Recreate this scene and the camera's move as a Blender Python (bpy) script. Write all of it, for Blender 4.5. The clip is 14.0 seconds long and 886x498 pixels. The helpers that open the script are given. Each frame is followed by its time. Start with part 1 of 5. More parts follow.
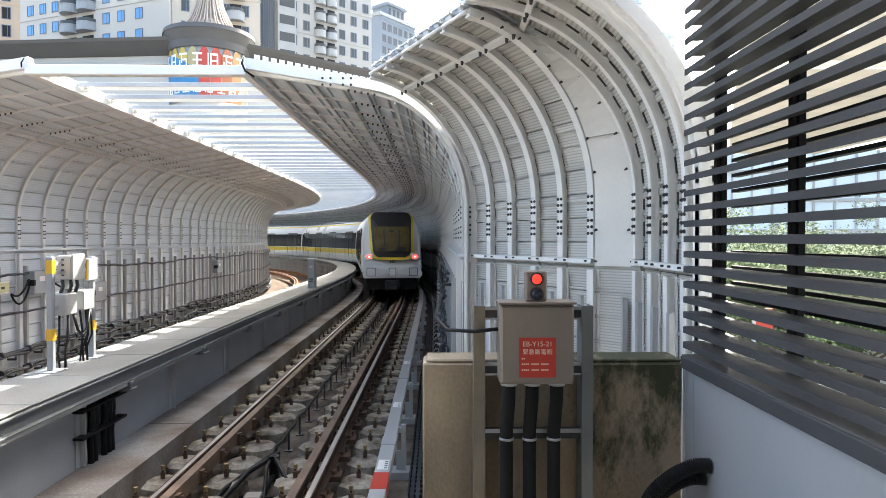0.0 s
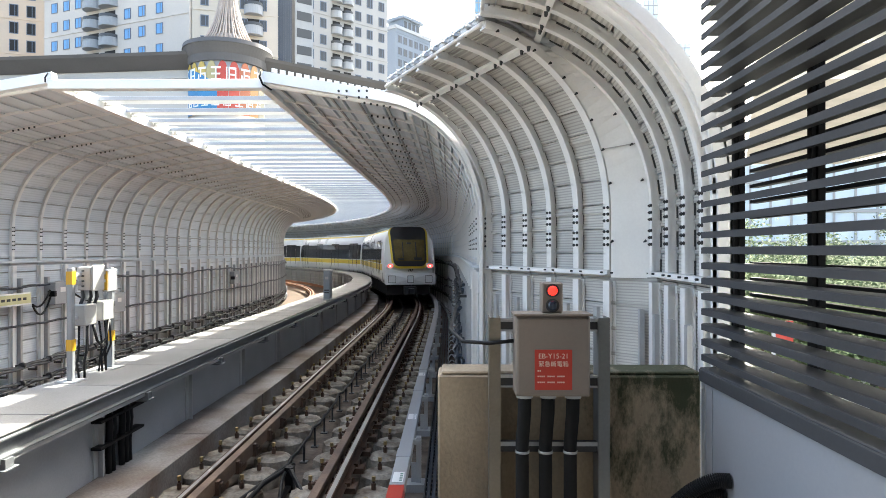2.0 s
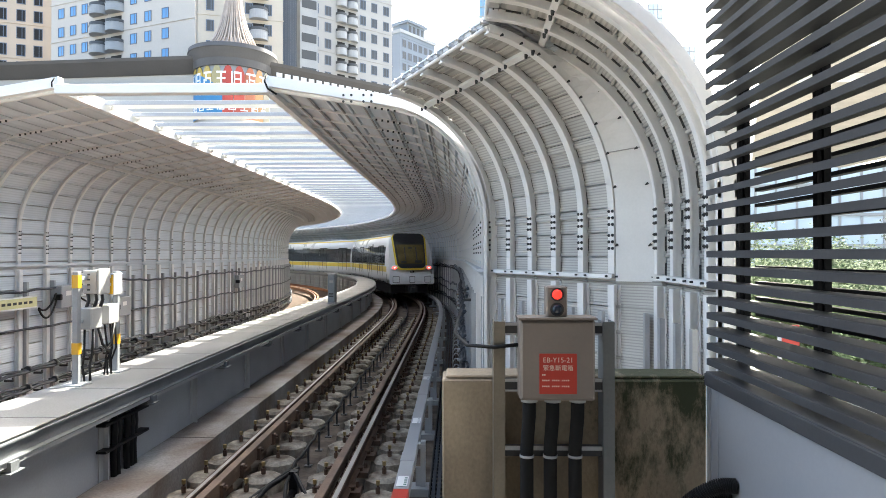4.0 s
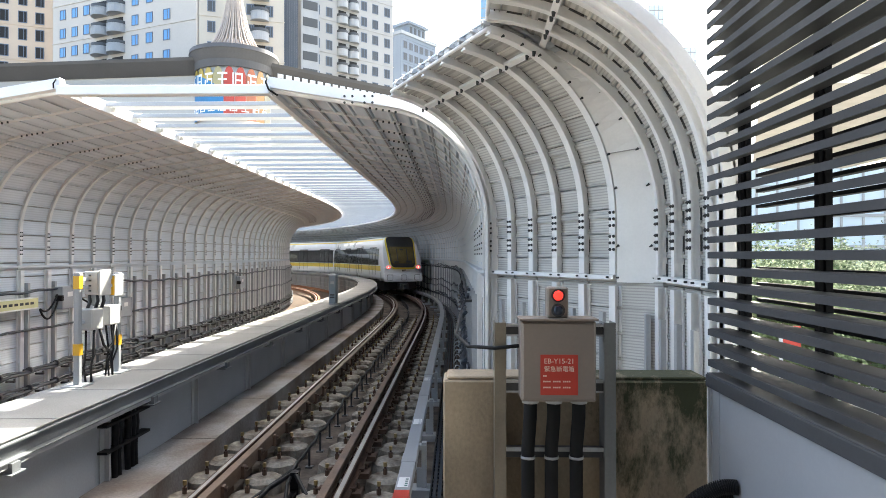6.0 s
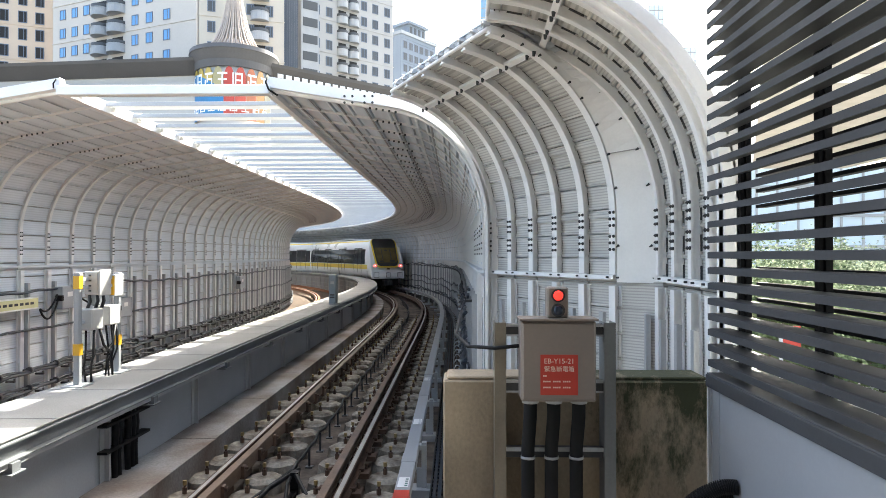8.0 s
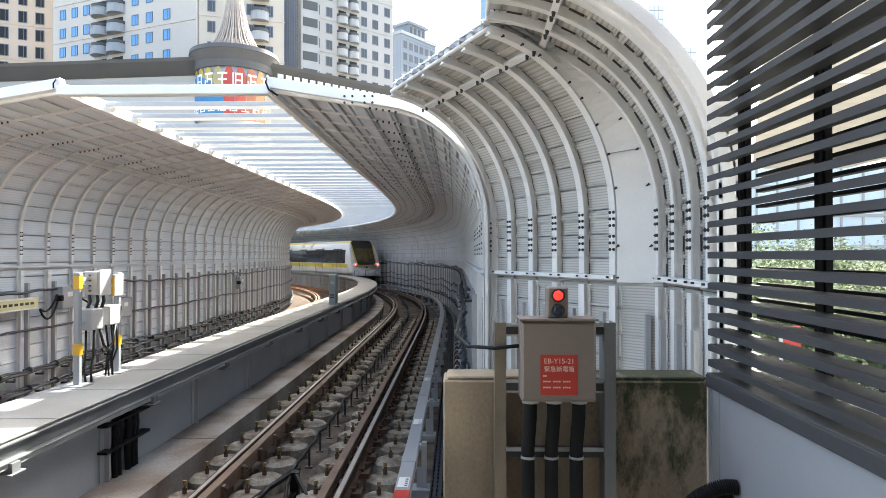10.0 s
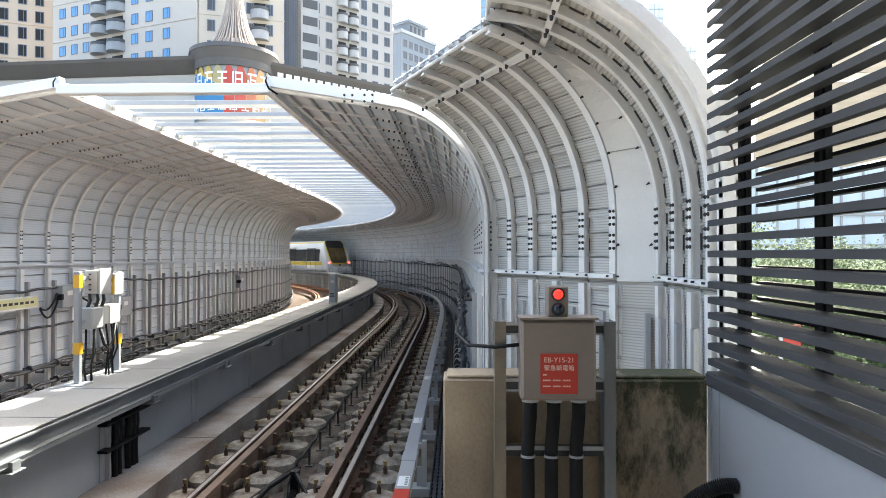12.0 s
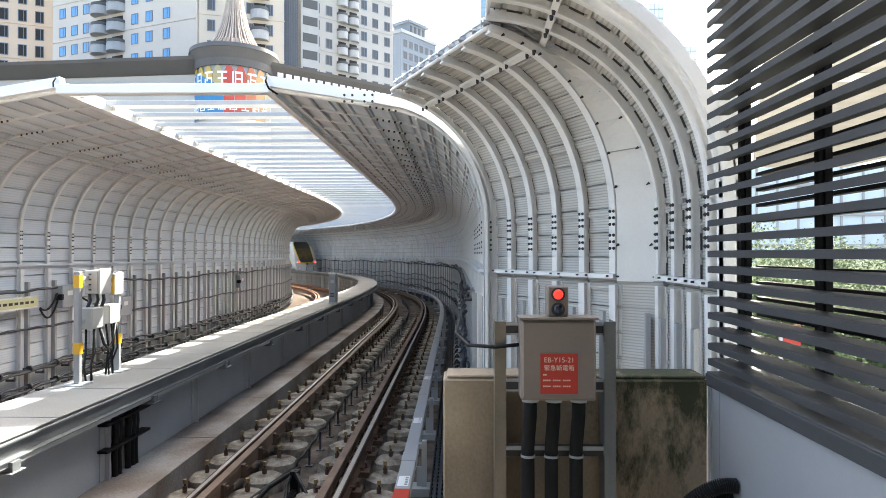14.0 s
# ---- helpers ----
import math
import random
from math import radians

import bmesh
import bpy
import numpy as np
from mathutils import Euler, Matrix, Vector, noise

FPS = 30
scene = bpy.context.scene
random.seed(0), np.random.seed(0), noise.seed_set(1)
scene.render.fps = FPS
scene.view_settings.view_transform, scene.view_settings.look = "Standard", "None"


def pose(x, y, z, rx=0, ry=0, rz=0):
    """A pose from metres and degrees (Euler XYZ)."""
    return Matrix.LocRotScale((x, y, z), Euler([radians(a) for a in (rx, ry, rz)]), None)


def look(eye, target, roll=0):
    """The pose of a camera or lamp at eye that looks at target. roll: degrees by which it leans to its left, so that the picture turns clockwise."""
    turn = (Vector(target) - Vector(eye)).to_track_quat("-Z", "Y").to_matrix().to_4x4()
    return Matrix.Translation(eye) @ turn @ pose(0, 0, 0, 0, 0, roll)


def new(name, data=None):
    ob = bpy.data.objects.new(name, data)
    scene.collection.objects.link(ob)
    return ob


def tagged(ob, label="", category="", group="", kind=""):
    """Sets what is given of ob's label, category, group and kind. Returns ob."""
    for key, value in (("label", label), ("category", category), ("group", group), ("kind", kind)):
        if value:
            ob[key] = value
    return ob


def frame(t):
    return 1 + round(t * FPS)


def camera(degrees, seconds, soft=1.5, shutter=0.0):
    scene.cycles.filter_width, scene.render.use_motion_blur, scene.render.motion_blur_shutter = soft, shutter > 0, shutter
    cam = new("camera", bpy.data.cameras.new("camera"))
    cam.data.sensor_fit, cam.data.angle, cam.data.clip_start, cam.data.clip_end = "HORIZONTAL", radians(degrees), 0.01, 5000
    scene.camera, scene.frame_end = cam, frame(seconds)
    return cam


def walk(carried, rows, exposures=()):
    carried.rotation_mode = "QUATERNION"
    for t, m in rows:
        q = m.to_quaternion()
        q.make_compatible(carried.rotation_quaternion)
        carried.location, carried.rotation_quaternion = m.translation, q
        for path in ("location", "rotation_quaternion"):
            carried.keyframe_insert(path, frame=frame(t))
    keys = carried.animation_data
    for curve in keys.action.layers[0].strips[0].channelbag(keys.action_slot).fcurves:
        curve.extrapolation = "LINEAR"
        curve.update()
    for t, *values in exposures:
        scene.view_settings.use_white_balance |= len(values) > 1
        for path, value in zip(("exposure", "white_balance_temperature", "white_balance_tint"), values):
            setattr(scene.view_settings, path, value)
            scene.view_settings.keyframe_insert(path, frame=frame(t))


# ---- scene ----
cam = camera(70, 14.0, soft=0.55)
EYE = (0.0, 0.0, 2.5)
YAW, TILT = 1.176, 90.46
# seconds, degrees of pan to the right, degrees of tilt down against the resting aim
PAN = [(0.0, 1.87, 1.36), (0.5, 1.66, 1.20), (1.0, 1.33, 0.87), (1.5, 0.79, 0.56), (2.0, 0.49, 0.33), (2.5, 0.26, 0.19),
       (3.0, 0.23, 0.14), (3.6, 0.15, 0.05), (4.6, 0.03, -0.07), (5.5, 0.0, -0.10), (8.2, 0.0, -0.10), (10.5, 0.0, -0.10), (10.9, 0.0, 0.0), (14.0, 0.0, 0.0)]
walk(cam, [(t, pose(*EYE, TILT - b, 0, YAW - a)) for t, a, b in PAN], exposures=[(0.0, 2.84, 6800, 3), (14.0, 2.84, 6800, 3)])

# ---- light ----
SUN = Vector((0.41, 0.85, 1.0)).normalized()
world = bpy.data.worlds.new("sky")
scene.world = world
world.use_nodes = True
wn = world.node_tree.nodes
sky = wn.new("ShaderNodeTexSky")
sky.sky_type = "NISHITA"
sky.sun_disc = False
sky.sun_elevation = math.asin(SUN.z)
sky.sun_rotation = math.atan2(SUN.x, SUN.y)
sky.air_density, sky.dust_density, sky.ozone_density = 0.85, 5.5, 0.9
wn["Background"].inputs[1].default_value = 0.15
world.node_tree.links.new(sky.outputs[0], wn["Background"].inputs[0])
lamp = bpy.data.lights.new("sun", "SUN")
lamp.energy, lamp.angle, lamp.color = 5.0, radians(0.6), (1.0, 0.965, 0.915)
new("sun", lamp).matrix_basis = look(SUN * 100, (0, 0, 0))


# ---- materials ----
def mat(name, color, rough=0.6, metal=0.0, vary=0.15, scale=3.0, fine=60.0, bump=0.15, dirt=None, dirt_amount=0.35, island=0.0, stretch=(1, 1, 1), world=False):
    m = bpy.data.materials.new(name)
    m.use_nodes = True
    n, l = m.node_tree.nodes, m.node_tree.links
    b = n["Principled BSDF"]
    b.inputs["Metallic"].default_value = metal
    co = n.new("ShaderNodeTexCoord")
    mp = n.new("ShaderNodeMapping")
    mp.inputs["Scale"].default_value = stretch
    l.new(n.new("ShaderNodeNewGeometry").outputs["Position"] if world else co.outputs["Object"], mp.inputs[0])
    big, small = n.new("ShaderNodeTexNoise"), n.new("ShaderNodeTexNoise")
    big.inputs["Scale"].default_value, big.inputs["Detail"].default_value = scale, 6
    small.inputs["Scale"].default_value, small.inputs["Detail"].default_value = fine, 3
    l.new(mp.outputs[0], big.inputs[0])
    l.new(mp.outputs[0], small.inputs[0])
    ramp = n.new("ShaderNodeValToRGB")
    ramp.color_ramp.elements[0].position, ramp.color_ramp.elements[1].position = 0.3, 0.72
    dark = dirt or tuple(c * (1 - vary * 1.6) for c in color)
    mixed = tuple(c * (1 - dirt_amount) + d * dirt_amount for c, d in zip(color, dark)) if dirt else dark
    ramp.color_ramp.elements[0].color = (*mixed, 1)
    ramp.color_ramp.elements[1].color = (*[min(1, c * (1 + vary * 0.5)) for c in color], 1)
    l.new(big.outputs[0], ramp.inputs[0])
    last = ramp.outputs[0]
    hsv = n.new("ShaderNodeHueSaturation")
    mr = n.new("ShaderNodeMapRange")
    mr.inputs[3].default_value, mr.inputs[4].default_value = 1 - vary, 1 + vary
    l.new(small.outputs[0], mr.inputs[0])
    val = mr.outputs[0]
    if island:
        oi = n.new("ShaderNodeObjectInfo")
        ge = n.new("ShaderNodeNewGeometry")
        add = n.new("ShaderNodeMath")
        add.operation = "ADD"
        l.new(oi.outputs["Random"], add.inputs[0])
        l.new(ge.outputs["Random Per Island"], add.inputs[1])
        mi = n.new("ShaderNodeMapRange")
        mi.inputs[2].default_value = 2
        mi.inputs[3].default_value, mi.inputs[4].default_value = 1 - island, 1 + island
        l.new(add.outputs[0], mi.inputs[0])
        mu = n.new("ShaderNodeMath")
        mu.operation = "MULTIPLY"
        l.new(val, mu.inputs[0])
        l.new(mi.outputs[0], mu.inputs[1])
        val = mu.outputs[0]
    l.new(val, hsv.inputs["Value"])
    l.new(last, hsv.inputs["Color"])
    l.new(hsv.outputs[0], b.inputs["Base Color"])
    rr = n.new("ShaderNodeMapRange")
    rr.inputs[3].default_value, rr.inputs[4].default_value = max(0.03, rough - 0.12), min(1, rough + 0.12)
    l.new(big.outputs[0], rr.inputs[0])
    l.new(rr.outputs[0], b.inputs["Roughness"])
    if bump:
        bp = n.new("ShaderNodeBump")
        bp.inputs["Strength"].default_value, bp.inputs["Distance"].default_value = bump, 0.01
        l.new(small.outputs[0], bp.inputs["Height"])
        l.new(bp.outputs[0], b.inputs["Normal"])
    return m


def glow(name, color, strength):
    m = bpy.data.materials.new(name)
    m.use_nodes = True
    b = m.node_tree.nodes["Principled BSDF"]
    b.inputs["Base Color"].default_value = (*color, 1)
    b.inputs["Emission Color"].default_value = (*color, 1)
    b.inputs["Emission Strength"].default_value = strength
    return m


def glass(name, color, rough=0.05, spec=0.5):
    m = bpy.data.materials.new(name)
    m.use_nodes = True
    b = m.node_tree.nodes["Principled BSDF"]
    b.inputs["Base Color"].default_value = (*color, 1)
    b.inputs["Roughness"].default_value = rough
    b.inputs["Specular IOR Level"].default_value = spec
    return m


M_PANEL = mat("aluminium_panel", (0.695, 0.735, 0.775), 0.5, 0.0, 0.08, 0.9, 90, 0.3, island=0.14, world=True)
M_RIB = mat("white_paint", (0.82, 0.815, 0.80), 0.45, 0, 0.05, 2.0, 40, 0.05)
M_ARCH = mat("arch_white", (0.86, 0.855, 0.84), 0.4, 0, 0.04, 2.0, 40, 0.04)
M_STEEL = mat("galvanised_steel", (0.44, 0.45, 0.46), 0.45, 0.35, 0.1, 3, 60, 0.1)
M_DSTEEL = mat("dark_steel", (0.05, 0.051, 0.054), 0.5, 0.3, 0.15, 4, 60, 0.1)
M_CONC = mat("concrete", (0.25, 0.235, 0.21), 0.85, 0, 0.2, 1.1, 35, 0.5)
M_DECK = mat("track_slab", (0.17, 0.135, 0.105), 0.9, 0, 0.4, 2.2, 14, 0.9, dirt=(0.016, 0.010, 0.007), dirt_amount=0.95)
M_PAD = mat("plinth_concrete", (0.27, 0.245, 0.20), 0.88, 0, 0.45, 4.5, 28, 0.7, dirt=(0.06, 0.034, 0.018), dirt_amount=0.9, island=0.35, world=True)
M_RUST = mat("rusty_steel", (0.105, 0.058, 0.037), 0.75, 0.2, 0.28, 3, 50, 0.3, world=True)
M_RAILTOP = mat("polished_rail", (0.38, 0.37, 0.36), 0.38, 0.9, 0.08, 4, 70, 0.02)
M_WALK = mat("walkway_tread", (0.185, 0.183, 0.178), 0.7, 0, 0.24, 0.9, 50, 0.4, world=True)
M_GIRDER = mat("girder_paint", (0.37, 0.39, 0.415), 0.55, 0.1, 0.1, 1.5, 40, 0.1)
M_BLACK = mat("black_rubber", (0.010, 0.010, 0.011), 0.5, 0, 0.2, 8, 80, 0.1)
M_CABLE = mat("grey_cable", (0.038, 0.046, 0.06), 0.55, 0, 0.2, 8, 80, 0.05)
M_SLATW = mat("translucent_sheet", (0.70, 0.705, 0.705), 0.4, 0, 0.03, 2, 30, 0.0)
tn = M_SLATW.node_tree
tl, mx = tn.nodes.new("ShaderNodeBsdfTranslucent"), tn.nodes.new("ShaderNodeMixShader")
tl.inputs[0].default_value = (0.54, 0.55, 0.555, 1)
mx.inputs[0].default_value = 0.42
tn.links.new(tn.nodes["Principled BSDF"].outputs[0], mx.inputs[1])
tn.links.new(tl.outputs[0], mx.inputs[2])
tn.links.new(mx.outputs[0], tn.nodes["Material Output"].inputs[0])
M_LOUVRE = mat("louvre_grey", (0.05, 0.052, 0.057), 0.62, 0.0, 0.12, 2, 40, 0.05)
M_LOUVRE_END = mat("post_black", (0.009, 0.009, 0.011), 0.5, 0.2, 0.1, 4, 50, 0.05)
M_CLAD = mat("grey_cladding", (0.31, 0.325, 0.35), 0.5, 0.1, 0.04, 1.2, 40, 0.03)
M_BOX = mat("box_beige", (0.215, 0.18, 0.155), 0.45, 0.1, 0.06, 3, 50, 0.05)
M_RED = mat("red_enamel", (0.45, 0.035, 0.02), 0.4, 0, 0.08, 4, 50, 0.02)
M_WHITE = mat("white_enamel", (0.78, 0.78, 0.76), 0.4, 0, 0.04, 4, 50, 0.02)
M_YELLOW = mat("yellow_enamel", (0.55, 0.30, 0.015), 0.4, 0, 0.05, 4, 50, 0.02)
M_LED = glow("red_lamp", (1.0, 0.02, 0.015), 0.45)
M_GROUND = mat("ground", (0.115, 0.112, 0.105), 0.9, 0, 0.25, 0.05, 4, 0.2)


M_LEDGE = mat("stained_ledge", (0.25, 0.252, 0.25), 0.85, 0, 0.4, 1.1, 30, 0.5, dirt=(0.11, 0.065, 0.04), dirt_amount=0.9, world=True)
M_CHANNEL = mat("channel_grey", (0.17, 0.18, 0.19), 0.5, 0.2, 0.18, 2, 50, 0.1, world=True)
M_CHECK = mat("check_rail_rust", (0.19, 0.125, 0.085), 0.7, 0.2, 0.28, 3, 50, 0.3, world=True)
# Rust of the far rails, its orange glow in the sun put into the colour.
M_RUST_SUN = mat("sunlit_rust", (0.26, 0.11, 0.05), 0.7, 0.1, 0.2, 5, 60, 0.2)
M_PURLIN = mat("purlin_grey", (0.42, 0.41, 0.39), 0.5, 0.1, 0.1, 3, 40, 0.05)
M_PANEL_NEAR = mat("slotted_panel", (0.56, 0.55, 0.52), 0.55, 0.0, 0.10, 1.6, 90, 0.35, island=0.16, world=True)
M_SAND = mat("sandy_slab", (0.095, 0.060, 0.039), 0.9, 0, 0.15, 1.0, 25, 0.4)


def slotted(m, period, dark):
    """Fine horizontal slots over the colour and relief of m."""
    t = m.node_tree
    b = t.nodes["Principled BSDF"]
    base = b.inputs["Base Color"].links[0].from_socket
    co, wv, mp, mx = t.nodes.new("ShaderNodeTexCoord"), t.nodes.new("ShaderNodeTexWave"), t.nodes.new("ShaderNodeMapRange"), t.nodes.new("ShaderNodeHueSaturation")
    wv.bands_direction = "Z"
    wv.inputs["Scale"].default_value = math.tau / (20 * period)
    mp.inputs[1].default_value, mp.inputs[2].default_value, mp.inputs[3].default_value, mp.inputs[4].default_value = 0.1, 0.5, dark, 1.0
    t.links.new(co.outputs["Object"], wv.inputs[0])
    t.links.new(wv.outputs["Fac"], mp.inputs[0])
    t.links.new(mp.outputs[0], mx.inputs["Value"])
    t.links.new(base, mx.inputs["Color"])
    t.links.new(mx.outputs[0], b.inputs["Base Color"])


for m, level in ((M_BLACK, 0.2), (M_LOUVRE_END, 0.15), (M_LOUVRE, 0.3), (M_DECK, 0.2), (M_PAD, 0.3)):
    m.node_tree.nodes["Principled BSDF"].inputs["Specular IOR Level"].default_value = level
slotted(M_PANEL, 0.045, 0.9)
slotted(M_PANEL_NEAR, 0.03, 0.70)


# ---- mesh helpers ----
def box(bm, x0, x1, y0, y1, z0, z1, m=None, bevel=0.0):
    vs = [bm.verts.new((x, y, z)) for x in (x0, x1) for y in (y0, y1) for z in (z0, z1)]
    fs = [bm.faces.new([vs[i] for i in q]) for q in ((0, 1, 3, 2), (4, 6, 7, 5), (0, 4, 5, 1), (2, 3, 7, 6), (0, 2, 6, 4), (1, 5, 7, 3))]
    if bevel:
        es = list({e for f in fs for e in f.edges})
        out = bmesh.ops.bevel(bm, geom=es, offset=bevel, segments=1, affect="EDGES")
        vs = list({v for f in out["faces"] for v in f.verts} | {v for v in vs if v.is_valid})
    if m is not None:
        for v in vs:
            v.co = m @ v.co
    return vs


def rod(bm, a, b, r, r2=None, n=8, caps=True):
    a, b = Vector(a), Vector(b)
    q = (b - a).to_track_quat("Z", "Y")
    ring = []
    for p, rad in ((a, r), (b, r if r2 is None else r2)):
        ring.append([bm.verts.new(p + q @ Vector((math.cos(k * math.tau / n) * rad, math.sin(k * math.tau / n) * rad, 0))) for k in range(n)])
    for k in range(n):
        f = bm.faces.new((ring[0][k], ring[0][(k + 1) % n], ring[1][(k + 1) % n], ring[1][k]))
        f.smooth = n > 6
    if caps:
        bm.faces.new(ring[0][::-1])
        bm.faces.new(ring[1])


def tube(bm, pts, r, n=6):
    pts = [Vector(p) for p in pts]
    rings = []
    for i, p in enumerate(pts):
        d = (pts[min(i + 1, len(pts) - 1)] - pts[max(i - 1, 0)]).normalized()
        q = d.to_track_quat("Z", "Y")
        rings.append([bm.verts.new(p + q @ Vector((math.cos(k * math.tau / n) * r, math.sin(k * math.tau / n) * r, 0))) for k in range(n)])
    for a, b in zip(rings, rings[1:]):
        best = min(range(n), key=lambda j: sum((a[k].co - b[(k + j) % n].co).length for k in range(n)))
        for k in range(n):
            f = bm.faces.new((a[k], a[(k + 1) % n], b[(k + 1 + best) % n], b[(k + best) % n]))
            f.smooth = True
    bm.faces.new(rings[0][::-1])
    bm.faces.new(rings[-1])


def mesh_of(bm, material, name="mesh"):
    bmesh.ops.recalc_face_normals(bm, faces=bm.faces)
    me = bpy.data.meshes.new(name)
    bm.to_mesh(me)
    bm.free()
    for m in material if isinstance(material, (list, tuple)) else [material]:
        me.materials.append(m)
    return me


def part(name, bm, material, parent=None, label="", m=None):
    me = bm if isinstance(bm, bpy.types.Mesh) else mesh_of(bm, material, name)
    ob = new(name, me)
    ob.parent = parent
    if m is not None:
        ob.matrix_basis = m
    return tagged(ob, label)


def boxes(*args, bevel=0.0):
    bm = bmesh.new()
    for a in args:
        box(bm, *a, bevel=bevel)
    return bm


# ---- the line: straight, then through a transition into a tight bend to the left ----
BEND0, BEND1, RADIUS, STEP = 20.0, 35.0, 50.6, 0.25


def trace():
    rows, x, y, h = [], 0.0, -30.0, 0.0
    for i in range(640):
        rows.append((x, y, h))
        s = -30 + i * STEP
        h += min(1, max(0, (s - BEND0) / (BEND1 - BEND0))) / RADIUS * STEP
        x, y = x - math.sin(h) * STEP, y + math.cos(h) * STEP
    return rows


LINE = trace()


def station(s):
    """The local frame of the line at s metres: x across, y along, z up."""
    u = (s + 30) / STEP
    i = int(u)
    f = u - i
    x, y, h = (p * (1 - f) + q * f for p, q in zip(LINE[i], LINE[i + 1]))
    return Matrix.Translation((x, y, 0)) @ Matrix.Rotation(h, 4, "Z")


def at(s, x, z):
    return station(s) @ Vector((x, 0, z))


S_END = 112.0


def stops(s0, s1):
    out, s = [s0], s0
    while s < s1:
        s = min(s1, BEND0) if s < BEND0 - 1e-6 else min(s1, s + 1.25)
        out.append(s)
    return out


def sweep(bm, section, s0, s1, closed=True, every=None):
    rings = []
    for s in every or stops(s0, s1):
        m = station(s)
        rings.append([bm.verts.new(m @ Vector((x, 0, z))) for x, z in section])
    n = len(section)
    for a, b in zip(rings, rings[1:]):
        for k in range(n if closed else n - 1):
            bm.faces.new((a[k], a[(k + 1) % n], b[(k + 1) % n], b[k]))
    if closed:
        bm.faces.new(rings[0])
        bm.faces.new(rings[-1][::-1])


def swept(name, section, material, parent=None, s0=-6, s1=S_END, label=""):
    bm = bmesh.new()
    sweep(bm, section, s0, s1)
    return part(name, bm, material, parent, label)


def rect(x0, x1, z0, z1):
    return [(x0, z0), (x1, z0), (x1, z1), (x0, z1)]


def thing(name, label, category, group="", kind="", m=None):
    ob = new(name)
    ob.empty_display_size = 0.2
    if m is not None:
        ob.matrix_basis = m
    return tagged(ob, label, category, group, kind)


# ---- ground, viaduct, station shell ----
bm = bmesh.new()
bmesh.ops.create_circle(bm, cap_ends=True, radius=3000, segments=64)
tagged(part("ground", bm, M_GROUND, m=pose(0, 0, -10)), "grey city ground far below the elevated line", "ground", kind="structure")
tagged(swept("viaduct_deck", [(-8.75, -1.6), (0.55, -1.6), (0.55, -0.42), (-8.75, -0.42)], M_DECK, s0=-14), "grimy brown-grey concrete slab of the elevated track", "deck", kind="structure")
tagged(swept("far_trackbed", rect(-8.55, -4.32, -0.418, -0.412), M_SAND, s0=-14), "dusty tan slab of the far track", "trackbed", kind="structure")
tagged(part("platform_floor", boxes((-0.35, 1.66, -14, 3.3, 0.9, 1.1)), M_CONC), "plain concrete floor of the platform end", "floor", kind="structure")
# Added out of view: a roof that shades the platform end, two closing walls.
tagged(part("station_roof", boxes((-11, 2.3, -14, 1.8, 6.5, 6.7)), M_RIB), "plain pale unseen roof added to shade the platform end", "roof", kind="structure")
tagged(part("wall_back", boxes((-11, 2.3, -14.2, -14, -1.6, 6.5)), M_CLAD), "plain grey unseen wall added to close the station", "wall", kind="structure")
tagged(part("wall_side", boxes((-11.2, -11, -14, 4, -1.6, 3.2)), M_CLAD), "plain grey unseen wall added beside the far track", "wall", kind="structure")

# ---- sound barriers ----
WL, WR, PITCH, PORTAL = -8.6, 0.4, 0.835, 8.9


def curve_z(x):
    """Height of the barrier's vault at x metres in from its wall: a quarter ellipse, then a gentle slope."""
    if x > 1.262:
        return 4.559 + (x - 1.262) * 0.165
    return 2.9 + 1.68 * math.sqrt(max(0.0, 1 - ((1.5 - x) / 1.5) ** 2))


def profile(reach, z0=-0.41):
    rows = 12
    pts = [(0.0, z0 + (2.9 - z0) * i / rows) for i in range(rows + 1)]
    fine = [(0.0, 2.9)] + [(reach * (i / 400) ** 2, curve_z(reach * (i / 400) ** 2)) for i in range(1, 401)]
    run = 0.0
    for a, b in zip(fine, fine[1:]):
        run += math.hypot(b[0] - a[0], b[1] - a[1])
        if run >= 0.29 and reach - b[0] > 0.12:
            pts.append(b)
            run = 0.0
    pts.append(fine[-1])
    return pts


PROF = profile(3.0)


def panel_corners(m0, m1, p, q, side, thick=0.05, gap=0.013):
    """The eight corners of one panel between the frames m0 and m1."""
    d = Vector((q[0] - p[0], q[1] - p[1])).normalized()
    out = []
    for m, e in ((m0, 0.01), (m1, -0.01)):
        for px, pz in ((p[0] + d.x * gap, p[1] + d.y * gap), (q[0] - d.x * gap, q[1] - d.y * gap)):
            for th in (0.0, thick):
                out.append(m @ Vector((side * (px - d.y * th), e, pz + d.x * th)))
    lip = []
    for m, e in ((m0, 0.012), (m1, -0.012)):
        for px, pz in ((p[0] + d.x * gap, p[1] + d.y * gap), (p[0] + d.x * (gap + 0.03), p[1] + d.y * (gap + 0.03))):
            for th in (-0.002, -0.022):
                lip.append(m @ Vector((side * (px - d.y * th), e, pz + d.x * th)))
    return [out, lip]


QUADS = ((0, 1, 3, 2), (4, 6, 7, 5), (0, 4, 5, 1), (2, 3, 7, 6), (0, 2, 6, 4), (1, 5, 7, 3))


